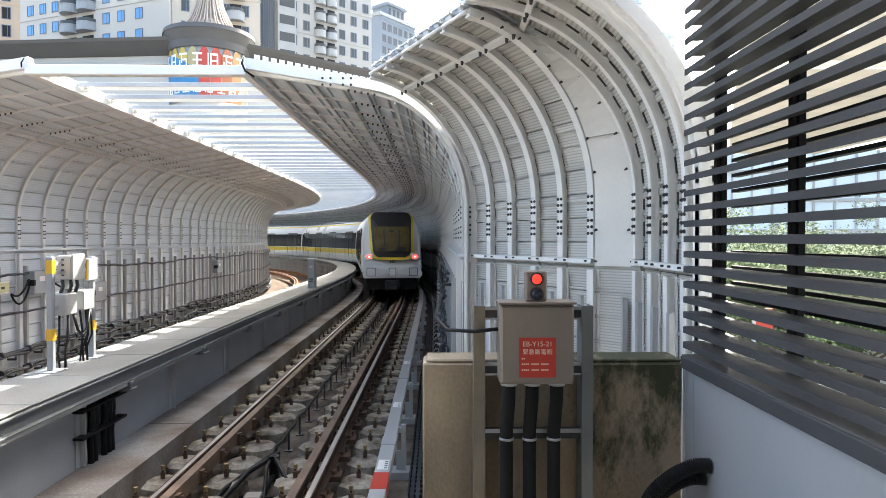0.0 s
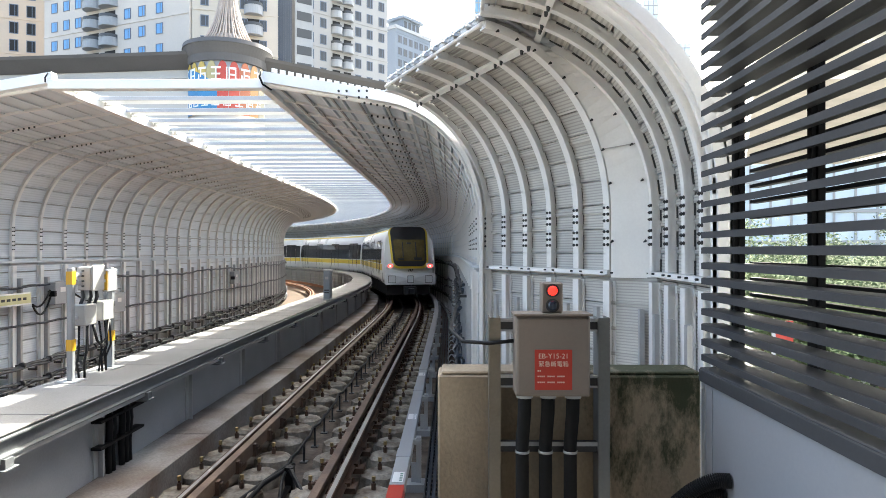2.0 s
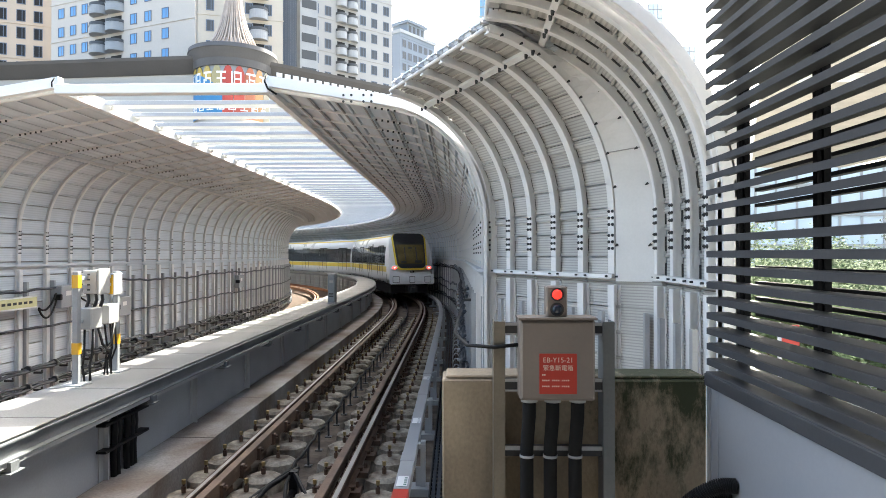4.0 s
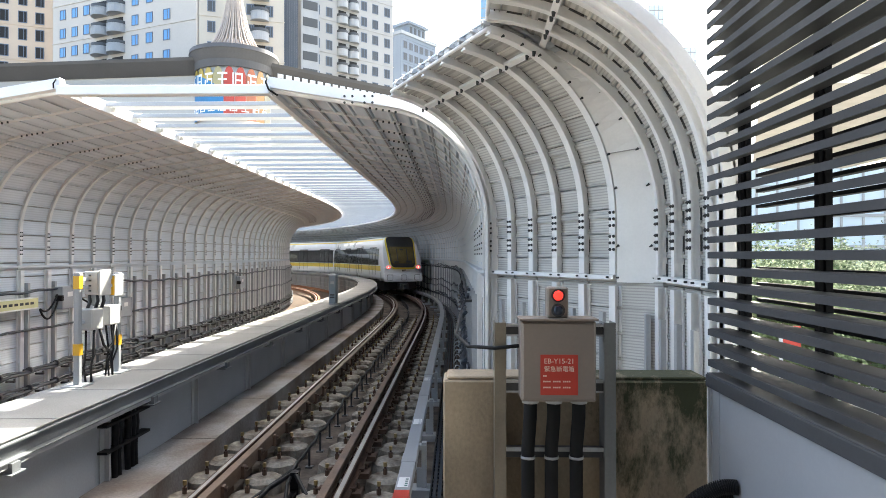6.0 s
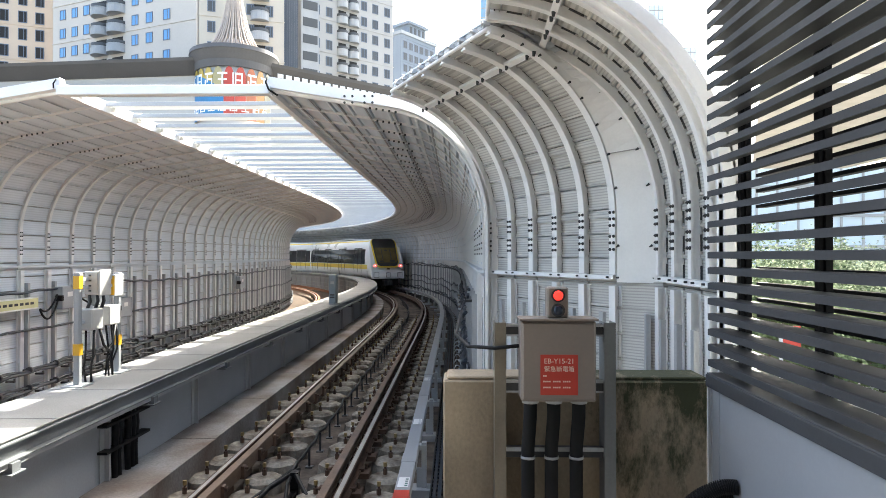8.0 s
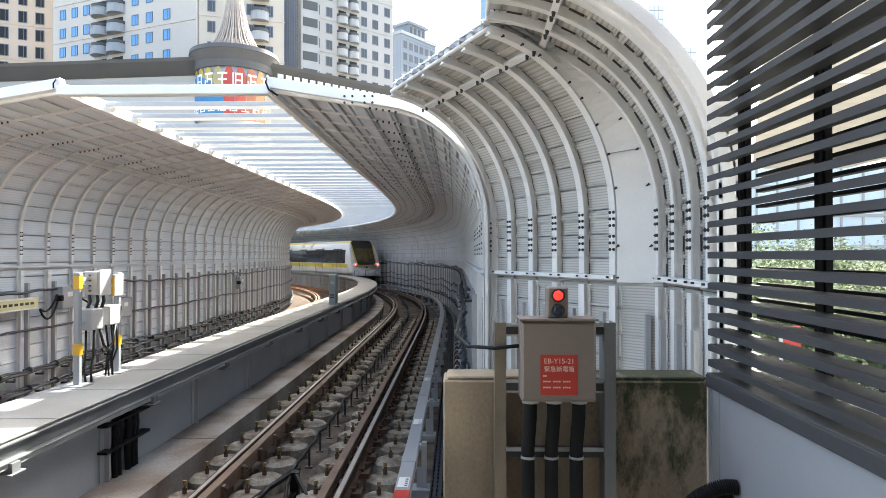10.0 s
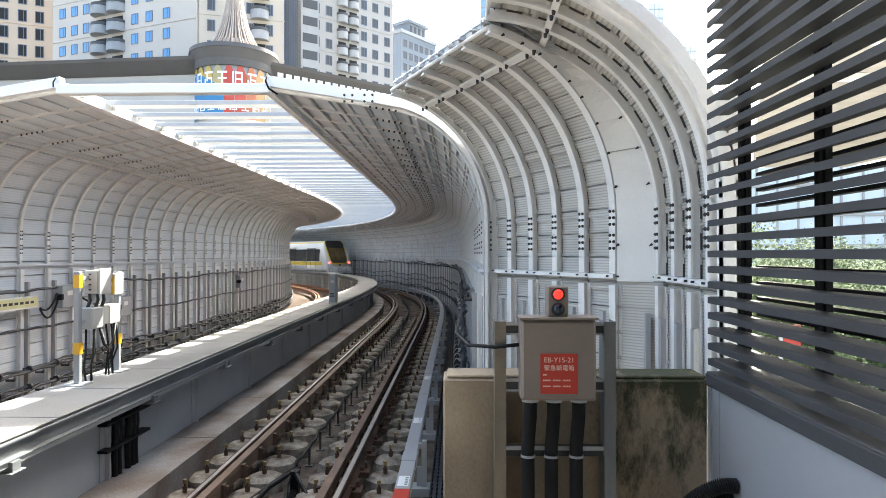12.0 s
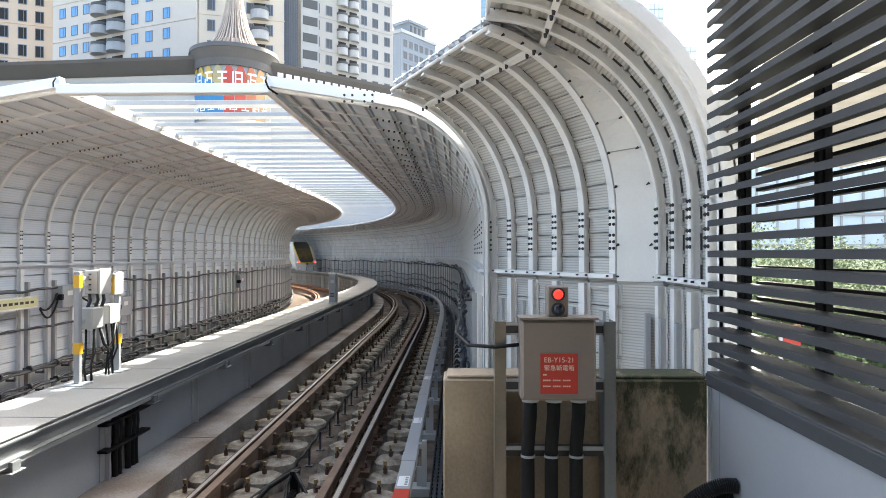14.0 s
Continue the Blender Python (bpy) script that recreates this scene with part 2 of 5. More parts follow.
def raw_mesh(name, corner_sets, material):
    verts, faces = [], []
    for c in corner_sets:
        faces += [tuple(len(verts) + i for i in q) for q in QUADS]
        verts += c
    me = bpy.data.meshes.new(name)
    me.from_pydata(verts, [], faces)
    me.materials.append(material)
    bm = bmesh.new()
    bm.from_mesh(me)
    bmesh.ops.recalc_face_normals(bm, faces=bm.faces)
    bm.to_mesh(me)
    bm.free()
    return me


def band(bm, prof, side, w, t0, t1, y=0.0):
    """A bar that follows the profile, from t0 to t1 inwards of it."""
    rings = []
    for i, (x, z) in enumerate(prof):
        a, b = prof[max(0, i - 1)], prof[min(len(prof) - 1, i + 1)]
        d = Vector((b[0] - a[0], b[1] - a[1])).normalized()
        rings.append([bm.verts.new((side * (x + d.y * t), yy, z - d.x * t)) for yy, t in ((y - w / 2, t0), (y - w / 2, t1), (y + w / 2, t1), (y + w / 2, t0))])
    for a, b in zip(rings, rings[1:]):
        for k in range(4):
            bm.faces.new((a[k], a[(k + 1) % 4], b[(k + 1) % 4], b[k]))
    bm.faces.new(rings[0]), bm.faces.new(rings[-1][::-1])


def fine_profile(reach, z0=2.3):
    return [(0.0, z0), (0.0, 2.6), (0.0, 2.9)] + [(reach * (i / 22) ** 1.6, curve_z(reach * (i / 22) ** 1.6)) for i in range(1, 23)]


def outset(prof, t):
    """The profile moved outwards by t."""
    out = []
    for i, (x, z) in enumerate(prof):
        a, b = prof[max(0, i - 1)], prof[min(len(prof) - 1, i + 1)]
        d = Vector((b[0] - a[0], b[1] - a[1])).normalized()
        out.append((x - d.y * t, z + d.x * t))
    return out


def rib_mesh(reach, side, w=0.075, deep=0.1):
    """T-shaped rib: a flange on a web."""
    bm = bmesh.new()
    run = fine_profile(reach)
    low = [p for p in run if p[0] < 1.05] if reach > 2 else run
    high = run[len(low) - 1:]
    band(bm, low, side, 0.02, 0.0, deep - 0.012)
    band(bm, low, side, w, deep - 0.012, deep)
    if len(high) > 1:
        band(bm, high, side, 0.016, 0.0, 0.03)
        band(bm, high, side, 0.042, 0.03, 0.042)
    return mesh_of(bm, M_RIB, "rib")


def bolt_mesh(side, low=True):
    """Splice bolts in two rows low on a rib, or its stay bolts higher up."""
    bm = bmesh.new()
    for i in range(6 if low else 0):
        for y in (-0.024, 0.024):
            z = 2.52 + i * 0.075 + (0.05 if i > 2 else 0)
            deep = 0.07 if side > 0 else 0.034
            rod(bm, (side * deep, y, z), (side * (deep + 0.014), y, z), 0.014, n=6)
    for i in range(0 if low else 5):
        x = 1.25 + i * 0.09
        rod(bm, (side * x, -0.03, curve_z(x) - 0.03), (side * x, -0.03, curve_z(x) - 0.06), 0.015, n=6)
    return mesh_of(bm, M_DSTEEL, "bolts")


def post_mesh(side):
    """White post below the flange."""
    return mesh_of(boxes((side * 0.01, side * 0.025, -0.05, 0.05, -0.4, 2.2), (side * 0.025, side * 0.09, -0.008, 0.008, -0.4, 2.2), (side * 0.09, side * 0.105, -0.05, 0.05, -0.4, 2.2)), M_RIB, "post")


def channel_mesh(side):
    """Galvanised channel that stiffens the post."""
    return mesh_of(boxes((side * 0.03, side * 0.17, 0.07, 0.082, -0.4, 1.95), (side * 0.158, side * 0.17, 0.082, 0.13, -0.4, 1.95), (side * 0.03, side * 0.042, 0.082, 0.13, -0.4, 1.95)), M_STEEL, "channel")


def barrier(xw, side, s0, label, singles):
    root = thing("sound_barrier", label, "sound barrier", kind="structure")
    n = int((S_END - s0) / PITCH)
    off = Matrix.Translation((xw, 0, 0))
    rest = []
    flat = [raw_mesh("panel", panel_corners(Matrix.Identity(4), Matrix.Translation((0, PITCH, 0)), p, q, side), M_PANEL) for p, q in zip(PROF, PROF[1:])]
    for k in range(n):
        m0, m1 = station(s0 + k * PITCH) @ off, station(s0 + (k + 1) * PITCH) @ off
        if k in singles:
            for me in flat:
                part("panel", me, None, root, m=m0)
        else:
            rest += [c for p, q in zip(PROF, PROF[1:]) for c in panel_corners(m0, m1, p, q, side)]
    tagged(part("panelling", raw_mesh("panelling", rest, M_PANEL), None, root), kind="stuff")
    fp = fine_profile(3.0, -0.41)
    swept("backing", [(xw + side * x, z) for x, z in outset(fp, 0.056)] + [(xw + side * x, z) for x, z in outset(fp, 0.07)[::-1]], M_PURLIN, root, s0)
    rib, bolts, post, chan = rib_mesh(3.0, side, 0.075 if side > 0 else 0.06, 0.07 if side > 0 else 0.034), (bolt_mesh(side), bolt_mesh(side, False)), post_mesh(side), channel_mesh(side)
    for k in range(n + 1):
        m = station(s0 + k * PITCH) @ off
        part("rib", rib, None, root, m=m)
        part("post", post, None, root, m=m)
        part("channel", chan, None, root, m=m)
        if k < (45 if side > 0 else 5):
            part("bolts", bolts[0], None, root, m=m)
        if k < 40:
            part("bolts", bolts[1], None, root, m=m)
    x = xw
    swept("flange", rect(*sorted((x + side * 0.002, x + side * 0.085)), 2.25, 2.29), M_PANEL, root, s0)
    swept("purlin", rect(*sorted((x + side * 0.95, x + side * 0.98)), curve_z(0.95) - 0.075, curve_z(0.95) - 0.02), M_RIB, root, s0)
    if side < 0:
        for xin in (0.10, 0.26, 0.5, 0.75, 1.3, 1.7, 2.1, 2.5, 2.8):
            swept("purlin", rect(*sorted((x + side * (xin - 0.012), x + side * (xin + 0.012))), curve_z(xin) - 0.04, curve_z(xin) - 0.01), M_PURLIN, root, s0)
    swept("edge_beam", rect(*sorted((x + side * 2.98, x + side * 3.08)), 4.76, 4.93), M_RIB, root, s0)
    return root


barrier(WL, 1, PORTAL, "long curved pale grey aluminium sound barrier with white ribs", range(3, 14))
barrier(WR, -1, PORTAL, "curved grey aluminium sound barrier with closely set white ribs", ())

# white portal arch and the sheets over the gap
portal = thing("portal_arch", "white steel arch frame at the mouth of the covered line", "arch frame", kind="structure")
def rim(side):
    """Plate that follows the vault's mouth, narrow at the foot and broad at the crown."""
    bm, run = bmesh.new(), fine_profile(3.05, -0.4)
    rings = []
    for i, (x, z) in enumerate(run):
        a, b = run[max(0, i - 1)], run[min(len(run) - 1, i + 1)]
        d = Vector((b[0] - a[0], b[1] - a[1])).normalized()
        w = 0.045 + 0.10 * min(1.0, x / 1.3)
        rings.append([bm.verts.new((side * (x + d.y * t), y, z - d.x * t)) for t, y in ((-w, -0.06), (0.0, -0.06), (0.0, 0.06), (-w, 0.06))])
    for a, b in zip(rings, rings[1:]):
        for k in range(4):
            bm.faces.new((a[k], a[(k + 1) % 4], b[(k + 1) % 4], b[k]))
    bm.faces.new(rings[0]), bm.faces.new(rings[-1][::-1])
    return bm


bm, run, rings = bmesh.new(), fine_profile(1.6, -0.4), []
for i, (x, z) in enumerate(run):
    a, b = run[max(0, i - 1)], run[min(len(run) - 1, i + 1)]
    d = Vector((b[0] - a[0], b[1] - a[1])).normalized()
    w = 0.40 - 0.3 * min(1.0, x / 1.2)
    rings.append([bm.verts.new((-(x - d.y * t), y, z + d.x * t)) for t, y in ((0.03, 0.0), (w, 0.0), (w, 0.02), (0.03, 0.02))])
for a, b in zip(rings, rings[1:]):
    for k in range(4):
        bm.faces.new((a[k], a[(k + 1) % 4], b[(k + 1) % 4], b[k]))
bm.faces.new(rings[0]), bm.faces.new(rings[-1][::-1])
part("closure", bm, M_RIB, portal, m=pose(WR, PORTAL - 0.015, 0))
part("arch_leg", rim(-1), M_ARCH, portal, m=pose(WR, PORTAL - 0.08, 0))
part("arch_leg", rim(1), M_ARCH, portal, m=pose(WL, PORTAL - 0.08, 0))
part("tie_beam", boxes((-5.62, -2.6, PORTAL - 0.16, PORTAL - 0.01, 4.75, 4.885), bevel=0.012), M_ARCH, portal)
bm = bmesh.new()
for i in range(4):
    for j in range(2):
        rod(bm, (-1.55 + i * 0.11 + (0.06 if i > 1 else 0), PORTAL - 0.15, 4.62 + j * 0.09), (-1.55 + i * 0.11 + (0.06 if i > 1 else 0), PORTAL - 0.165, 4.62 + j * 0.09), 0.018, n=6)
part("bolts", bm, M_DSTEEL, portal)
bm = bmesh.new()
tube(bm, [(-2.62, PORTAL - 0.17, 4.98), (-2.64, PORTAL - 0.2, 4.9), (-2.60, PORTAL - 0.18, 4.8), (-2.5, PORTAL - 0.1, 4.74)], 0.014)
part("cable", bm, M_BLACK, portal)
bm = bmesh.new()
tube(bm, [(-5.60, PORTAL - 0.17, 4.97), (-5.63, PORTAL - 0.19, 4.9), (-5.64, PORTAL - 0.17, 4.84)], 0.01)
part("cable", bm, M_BLACK, portal)

gap_roof = thing("gap_roof", "row of white translucent sheets across the open roof gap", "roof light", kind="structure")
sheet = mesh_of(boxes((-5.50, -2.70, 0.0, 0.30, 4.86, 4.92), bevel=0.01), M_SLATW, "sheet")
bar = mesh_of(boxes((-5.515, -2.685, -0.02, -0.004, 4.85, 4.91)), M_GIRDER, "sheet_bar")
clamp = mesh_of(boxes((-5.56, -5.44, 0.12, 0.18, 4.935, 4.955), (-5.53, -5.38, 0.14, 0.16, 4.80, 4.815), (-5.495, -5.47, 0.12, 0.20, 4.80, 4.855)), M_RIB, "clamp")
for k in range(112):
    m = station(PORTAL + 0.12 + k * PITCH)
    part("sheet", sheet, None, gap_roof, m=m)
    part("sheet_bar", bar, None, gap_roof, m=m)
    if k < 40:
        part("clamp", clamp, None, gap_roof, m=m)

# ---- flared shell beside the platform end ----
post_near, chan_near = post_mesh(-1), mesh_of(boxes((-0.165, -0.12, 0.035, 0.042, -0.4, 1.95), (-0.165, -0.158, 0.042, 0.095, -0.4, 1.95), (-0.165, -0.12, 0.095, 0.102, -0.4, 1.95)), M_STEEL, "channel")
flare = thing("flared_barrier", "tall white ribbed aluminium shell flaring out to the station", "sound barrier", kind="structure")
TURN = math.atan2(0.5, 1)


def inner_run(a, h, reach, z0=2.3, n=22):
    """Line of the ribs' inner faces: upright, then a quarter ellipse a wide and h high."""
    return [(0.0, z0), (0.0, 2.6), (0.0, 2.9)] + [(u, 2.9 + h * math.sqrt(max(0.0, 1 - ((a - u) / a) ** 2))) for u in (reach * (i / n) ** 1.7 for i in range(1, n + 1))]


def bays(run, size):
    """Points along a run at even steps of size metres."""
    out, walked = [run[0]], 0.0
    for p, q in zip(run, run[1:]):
        length = math.hypot(q[0] - p[0], q[1] - p[1])
        if length < 1e-9:
            continue
        at0 = size - walked
        while at0 <= length:
            out.append((p[0] + (q[0] - p[0]) * at0 / length, p[1] + (q[1] - p[1]) * at0 / length))
            at0 += size
        walked = length - (at0 - size)
    if math.hypot(out[-1][0] - run[-1][0], out[-1][1] - run[-1][1]) > 0.08:
        out.append(run[-1])
    else:
        out[-1] = run[-1]
    return out


RUN_A, RUN_B = inner_run(1.6, 1.68, 1.48), inner_run(1.8, 1.76, 1.68)
SKIN_A, SKIN_B = (bays(outset(inner_run(a, h, r, -0.41, 60), 0.1), 0.262) for a, h, r in ((1.6, 1.68, 1.48), (1.8, 1.76, 1.68)))
# frames of the ribs, at the line of their inner faces
NEAR = [pose(0.48 + 0.2285 * k, 8.88 - 0.454 * k, 0, 0, 0, math.degrees(TURN)) for k in range(6)]
LAST = [pose(x, y, 0) for x, y in ((1.985, 6.30), (1.97, 5.80), (1.96, 5.36), (1.95, 4.95))]
# Dark colour for the shadowed gaps between ribs and panels.
M_GAPSHADE = mat("gap_shade", (0.06, 0.06, 0.06), 0.8, 0, 0.2, 8, 60, 0.2)


def flare_rib(run, w):
    bm = bmesh.new()
    band(bm, run, -1, 0.02, -0.1, -0.018)
    band(bm, run, -1, w, -0.018, 0.0)
    return mesh_of(bm, M_RIB, "rib")


def flare_bolts():
    bm = bmesh.new()
    for i in range(6):
        for y in (-0.028, 0.028):
            z = 2.56 + i * 0.068 + (0.045 if i > 2 else 0)
            rod(bm, (0, y, z), (-0.010, y, z), 0.0165, n=8)
            rod(bm, (-0.010, y, z), (-0.02, y, z), 0.009, n=6)
    return mesh_of(bm, M_DSTEEL, "bolts")


def skin_block(m0, m1, p, q, t0, t1, y0, y1, cut=0.0):
    """Eight corners of a block on the skin from p to q, t0 to t1 inwards of it, y0 after m0 and y1 before m1."""
    d = Vector((q[0] - p[0], q[1] - p[1])).normalized()
    p, q = (p[0] + d.x * cut, p[1] + d.y * cut), (q[0] - d.x * cut, q[1] - d.y * cut)
    return [m @ Vector((-(x + d.y * t), e, z - d.x * t)) for m, e in ((m0, y0), (m1, -y1)) for x, z in (p, q) for t in (t0, t1)]


mesh_bolts = flare_bolts()
for group, skin, run, w in ((NEAR, SKIN_A, RUN_A, 0.092), (LAST, SKIN_B, RUN_B, 0.075)):
    rib = flare_rib(run, w)
    for a, b in zip(group, group[1:]):
        # seals: dark blocks that draw the shadow in the gap beside each rib.
        seals, strips = [], []
        for k, (p, q) in enumerate(zip(skin, skin[1:])):
            part("panel", raw_mesh("panel", [skin_block(b, a, p, q, -0.05, 0.0, 0.012, 0.03 if group is LAST else 0.014, 0.010)], M_PANEL_NEAR), None, flare)
            if q[1] > 2.3:
                wide = 0.032 if group is LAST else 0.020
                seals.append(skin_block(a, a, p, q, -0.02, 0.012 if group is LAST else 0.003, -wide, 0.012, 0.06))
            if k % 3 == 0 and k:
                strips.append(skin_block(b, a, (p[0] * 0.5 + q[0] * 0.5, p[1] * 0.5 + q[1] * 0.5), q, 0.002, 0.02, 0.014, 0.014, 0.035))
            strips.append(skin_block(b, a, p, (p[0] * 0.86 + q[0] * 0.14, p[1] * 0.86 + q[1] * 0.14), 0.001, 0.016, 0.016, 0.016, 0.004))
        part("gasket", raw_mesh("gasket", seals, M_GAPSHADE), None, flare, "dark strips drawn for the shadowed gaps between rib and panels")
        part("joint_strip", raw_mesh("joint_strip", strips, M_PANEL_NEAR), None, flare)
    for m in group:
        part("rib", rib, None, flare, m=m)
        part("bolts", mesh_bolts, None, flare, m=m)
        part("post", post_near, None, flare, m=m @ Matrix.Translation((0.1, 0, -0.02)))
        part("channel", chan_near, None, flare, m=m @ Matrix.Translation((0.07, 0, -0.04)))
    bm = bmesh.new()
    full = [(0.0, -0.41)] + run
    sec = outset(full, 0.16) + outset(full, 0.18)[::-1]
    loop = [[bm.verts.new(m @ Vector((-x, 0, z))) for x, z in sec] for m in (group[0], group[-1])]
    for k in range(len(sec)):
        bm.faces.new((loop[0][k], loop[0][(k + 1) % len(sec)], loop[1][(k + 1) % len(sec)], loop[1][k]))
    bm.faces.new(loop[0]), bm.faces.new(loop[1][::-1])
    part("backing", bm, M_PANEL, flare)


def on_run(m, run, u, t=0.0):
    """Point on a rib's inner face u metres in from its foot, t inwards of it."""
    for (x0, z0), (x1, z1) in zip(run[2:], run[3:]):
        if x0 <= u <= x1:
            f = (u - x0) / (x1 - x0)
            d = Vector((x1 - x0, z1 - z0)).normalized()
            return m @ Vector((-(u + d.y * t), 0, z0 + (z1 - z0) * f - d.x * t))
    return m @ Vector((-run[-1][0], 0, run[-1][1] - t))


bm = bmesh.new()
loop = [[bm.verts.new(m @ Vector((-x, 0, z))) for x, z in outset([(0.0, -0.41)] + run, 0.16) + outset([(0.0, -0.41)] + run, 0.18)[::-1]] for m, run in ((NEAR[-1], RUN_A), (LAST[0], RUN_B))]
for k in range(len(loop[0])):
    bm.faces.new((loop[0][k], loop[0][(k + 1) % len(loop[0])], loop[1][(k + 1) % len(loop[0])], loop[1][k]))
part("backing", bm, M_PANEL, flare)
# flange along the top of the posts
corners = [m @ Vector((0.1, 0, 0)) for m in (NEAR[0], NEAR[-1], LAST[0], LAST[-1])]
bm = bmesh.new()
for a, b in ((corners[0], corners[1]), (corners[2], corners[3])):
    u = (b - a).normalized()
    nrm = Vector((u.y, -u.x, 0))
    for z0, z1, t0, t1 in ((2.25, 2.29, 0.012, 0.092), (2.245, 2.253, 0.092, 0.12)):
        vs = [bm.verts.new(Vector((p.x, p.y, z)) + nrm * t) for p in (a, b) for t in (t0, t1) for z in (z0, z1)]
        for q in QUADS:
            bm.faces.new([vs[i] for i in q])
part("flange", bm, M_RIB, flare)
bm = bmesh.new()
for group in (NEAR, LAST):
    for m in group:
        for y in (-0.09, 0.07):
            rod(bm, m @ Vector((0.005, y, 2.27)), m @ Vector((-0.02, y, 2.27)), 0.011, n=6)
part("flange_bolts", bm, M_DSTEEL, flare)
# double purlin high on the ribs, bolted at every crossing
for group, run, u in ((NEAR, RUN_A, 1.0), (LAST, RUN_B, 1.14)):
    bm, heads = bmesh.new(), bmesh.new()
    for a, b in zip(group, group[1:]):
        c = []
        for m in (a, b):
            for v in (u - 0.03, u + 0.03):
                for t in (-0.045, -0.001):
                    c.append(on_run(m, run, v, t))
        vs = [bm.verts.new(p) for p in c]
        for q in QUADS:
            bm.faces.new([vs[i] for i in q])
    for m in group:
        for y in (-0.06, 0.06):
            p = on_run(m, run, u) + (m.to_3x3() @ Vector((0, y, 0)))
            rod(heads, p + Vector((0, 0, 0.01)), p + Vector((-0.005, 0, -0.035)), 0.022, 0.014, n=6)
    part("purlin", bm, M_RIB, flare)
    part("purlin_bolts", heads, M_DSTEEL, flare)
# smooth filler sheet where the wall turns, in two pieces
fill_a, fill_b = [m @ Vector((0, y, 0)) for m, y in ((NEAR[-1], -0.055), (LAST[0], 0.045))]
fa, fb = inner_run(1.6, 1.68, 1.48, 2.22), inner_run(1.8, 1.76, 1.68, 2.22)
dirs = (Vector((-math.cos(TURN), -math.sin(TURN), 0)), Vector((-1, 0, 0)))


def filler(k0, k1):
    bm, rings = bmesh.new(), []
    for out in (0.0, 0.06):
        for base, run, d in ((fill_a, fa, dirs[0]), (fill_b, fb, dirs[1])):
            moved = outset(run, out + 0.014)
            rings.append([bm.verts.new(base + d * x + Vector((0, 0, z))) for x, z in moved[k0:k1]])
    for a, b in ((0, 1), (1, 3), (3, 2), (2, 0)):
        for k in range(k1 - k0 - 1):
            bm.faces.new((rings[a][k], rings[a][k + 1], rings[b][k + 1], rings[b][k]))
    bm.faces.new([rings[i][0] for i in (0, 1, 3, 2)]), bm.faces.new([rings[i][-1] for i in (0, 1, 3, 2)])
    return bm


part("filler_sheet", filler(0, 8), M_RIB, flare, "smooth white sheet between two rib groups")
part("filler_sheet", filler(7, len(fa)), M_RIB, flare, "smooth white curved sheet between two rib groups")
seam = [fill_a + dirs[0] * (fa[7][0] + 0.006) + Vector((0, 0, fa[7][1])), fill_b + dirs[1] * (fb[7][0] + 0.006) + Vector((0, 0, fb[7][1]))]
bm = bmesh.new()
rod(bm, seam[0], seam[1], 0.006, n=5)
part("seam", bm, M_PURLIN, flare)
bm = bmesh.new()
for base, run, d in ((fill_a, fa, dirs[0]), (fill_b, fb, dirs[1])):
    side = (fill_b - fill_a).normalized() * (0.03 if base is fill_a else -0.03)
    for i in (1, 4, 7, 10, 13, 15, 17, 19, 21, 23):
        p = base + d * run[i][0] + Vector((0, 0, run[i][1])) + side
        rod(bm, p, p + d * 0.028 + Vector((0, 0, -0.018)), 0.015, 0.006, n=6)
part("filler_bolts", bm, M_DSTEEL, flare)
part("panel", raw_mesh("panel", [[Vector((p.x + o, p.y, z)) for p in (LAST[0] @ Vector((0.07, 0, 0)), NEAR[-1] @ Vector((0.07, 0, 0))) for z in (-0.41, 2.25) for o in (0, 0.04)]], M_PANEL_NEAR), None, flare)
joints = []
for i in range(9):
    z = 0.1 + i * 0.262
    joints.append([Vector((p.x + o, p.y - 0.004, zz)) for p in (LAST[0] @ Vector((0.06, 0, 0)), NEAR[-1] @ Vector((0.06, 0, 0))) for zz in (z, z + 0.035) for o in (0, 0.012)])
part("joint_strip", raw_mesh("joint_strip", joints, M_PANEL_NEAR), None, flare)
# broad rolled end, and the drilled end plate behind it
bm = bmesh.new()
band(bm, [(0.0, -0.4)] + inner_run(1.8, 1.76, 1.7), -1, 0.10, -0.20, -0.05)
bmesh.ops.bevel(bm, geom=list(bm.edges), offset=0.03, segments=2, affect="EDGES")
part("rolled_end", bm, M_RIB, flare, "broad smooth white end ring", m=pose(1.945, 4.86, 0))
endp = part("end_plate", boxes((1.99, 2.19, 4.84, 4.86, -0.4, 3.75), bevel=0.004), M_RIB, flare)
bm = bmesh.new()
for i in range(4):
    for x in (2.06, 2.12):
        rod(bm, (x, 4.839, 2.62 + i * 0.13), (x, 4.828, 2.62 + i * 0.13), 0.018, n=10)
part("bolts", bm, M_DSTEEL, endp)
# thin drip edge with clamps along the free edge
edge = [on_run(m, RUN_A, 1.48) for m in NEAR] + [on_run(m, RUN_B, 1.68) for m in LAST]
bm = bmesh.new()
for a, b in zip(edge, edge[1:]):
    rod(bm, a + Vector((0, 0, 0.06)), b + Vector((0, 0, 0.06)), 0.02, n=8)
part("edge_tube", bm, M_ARCH, flare)
bm = bmesh.new()
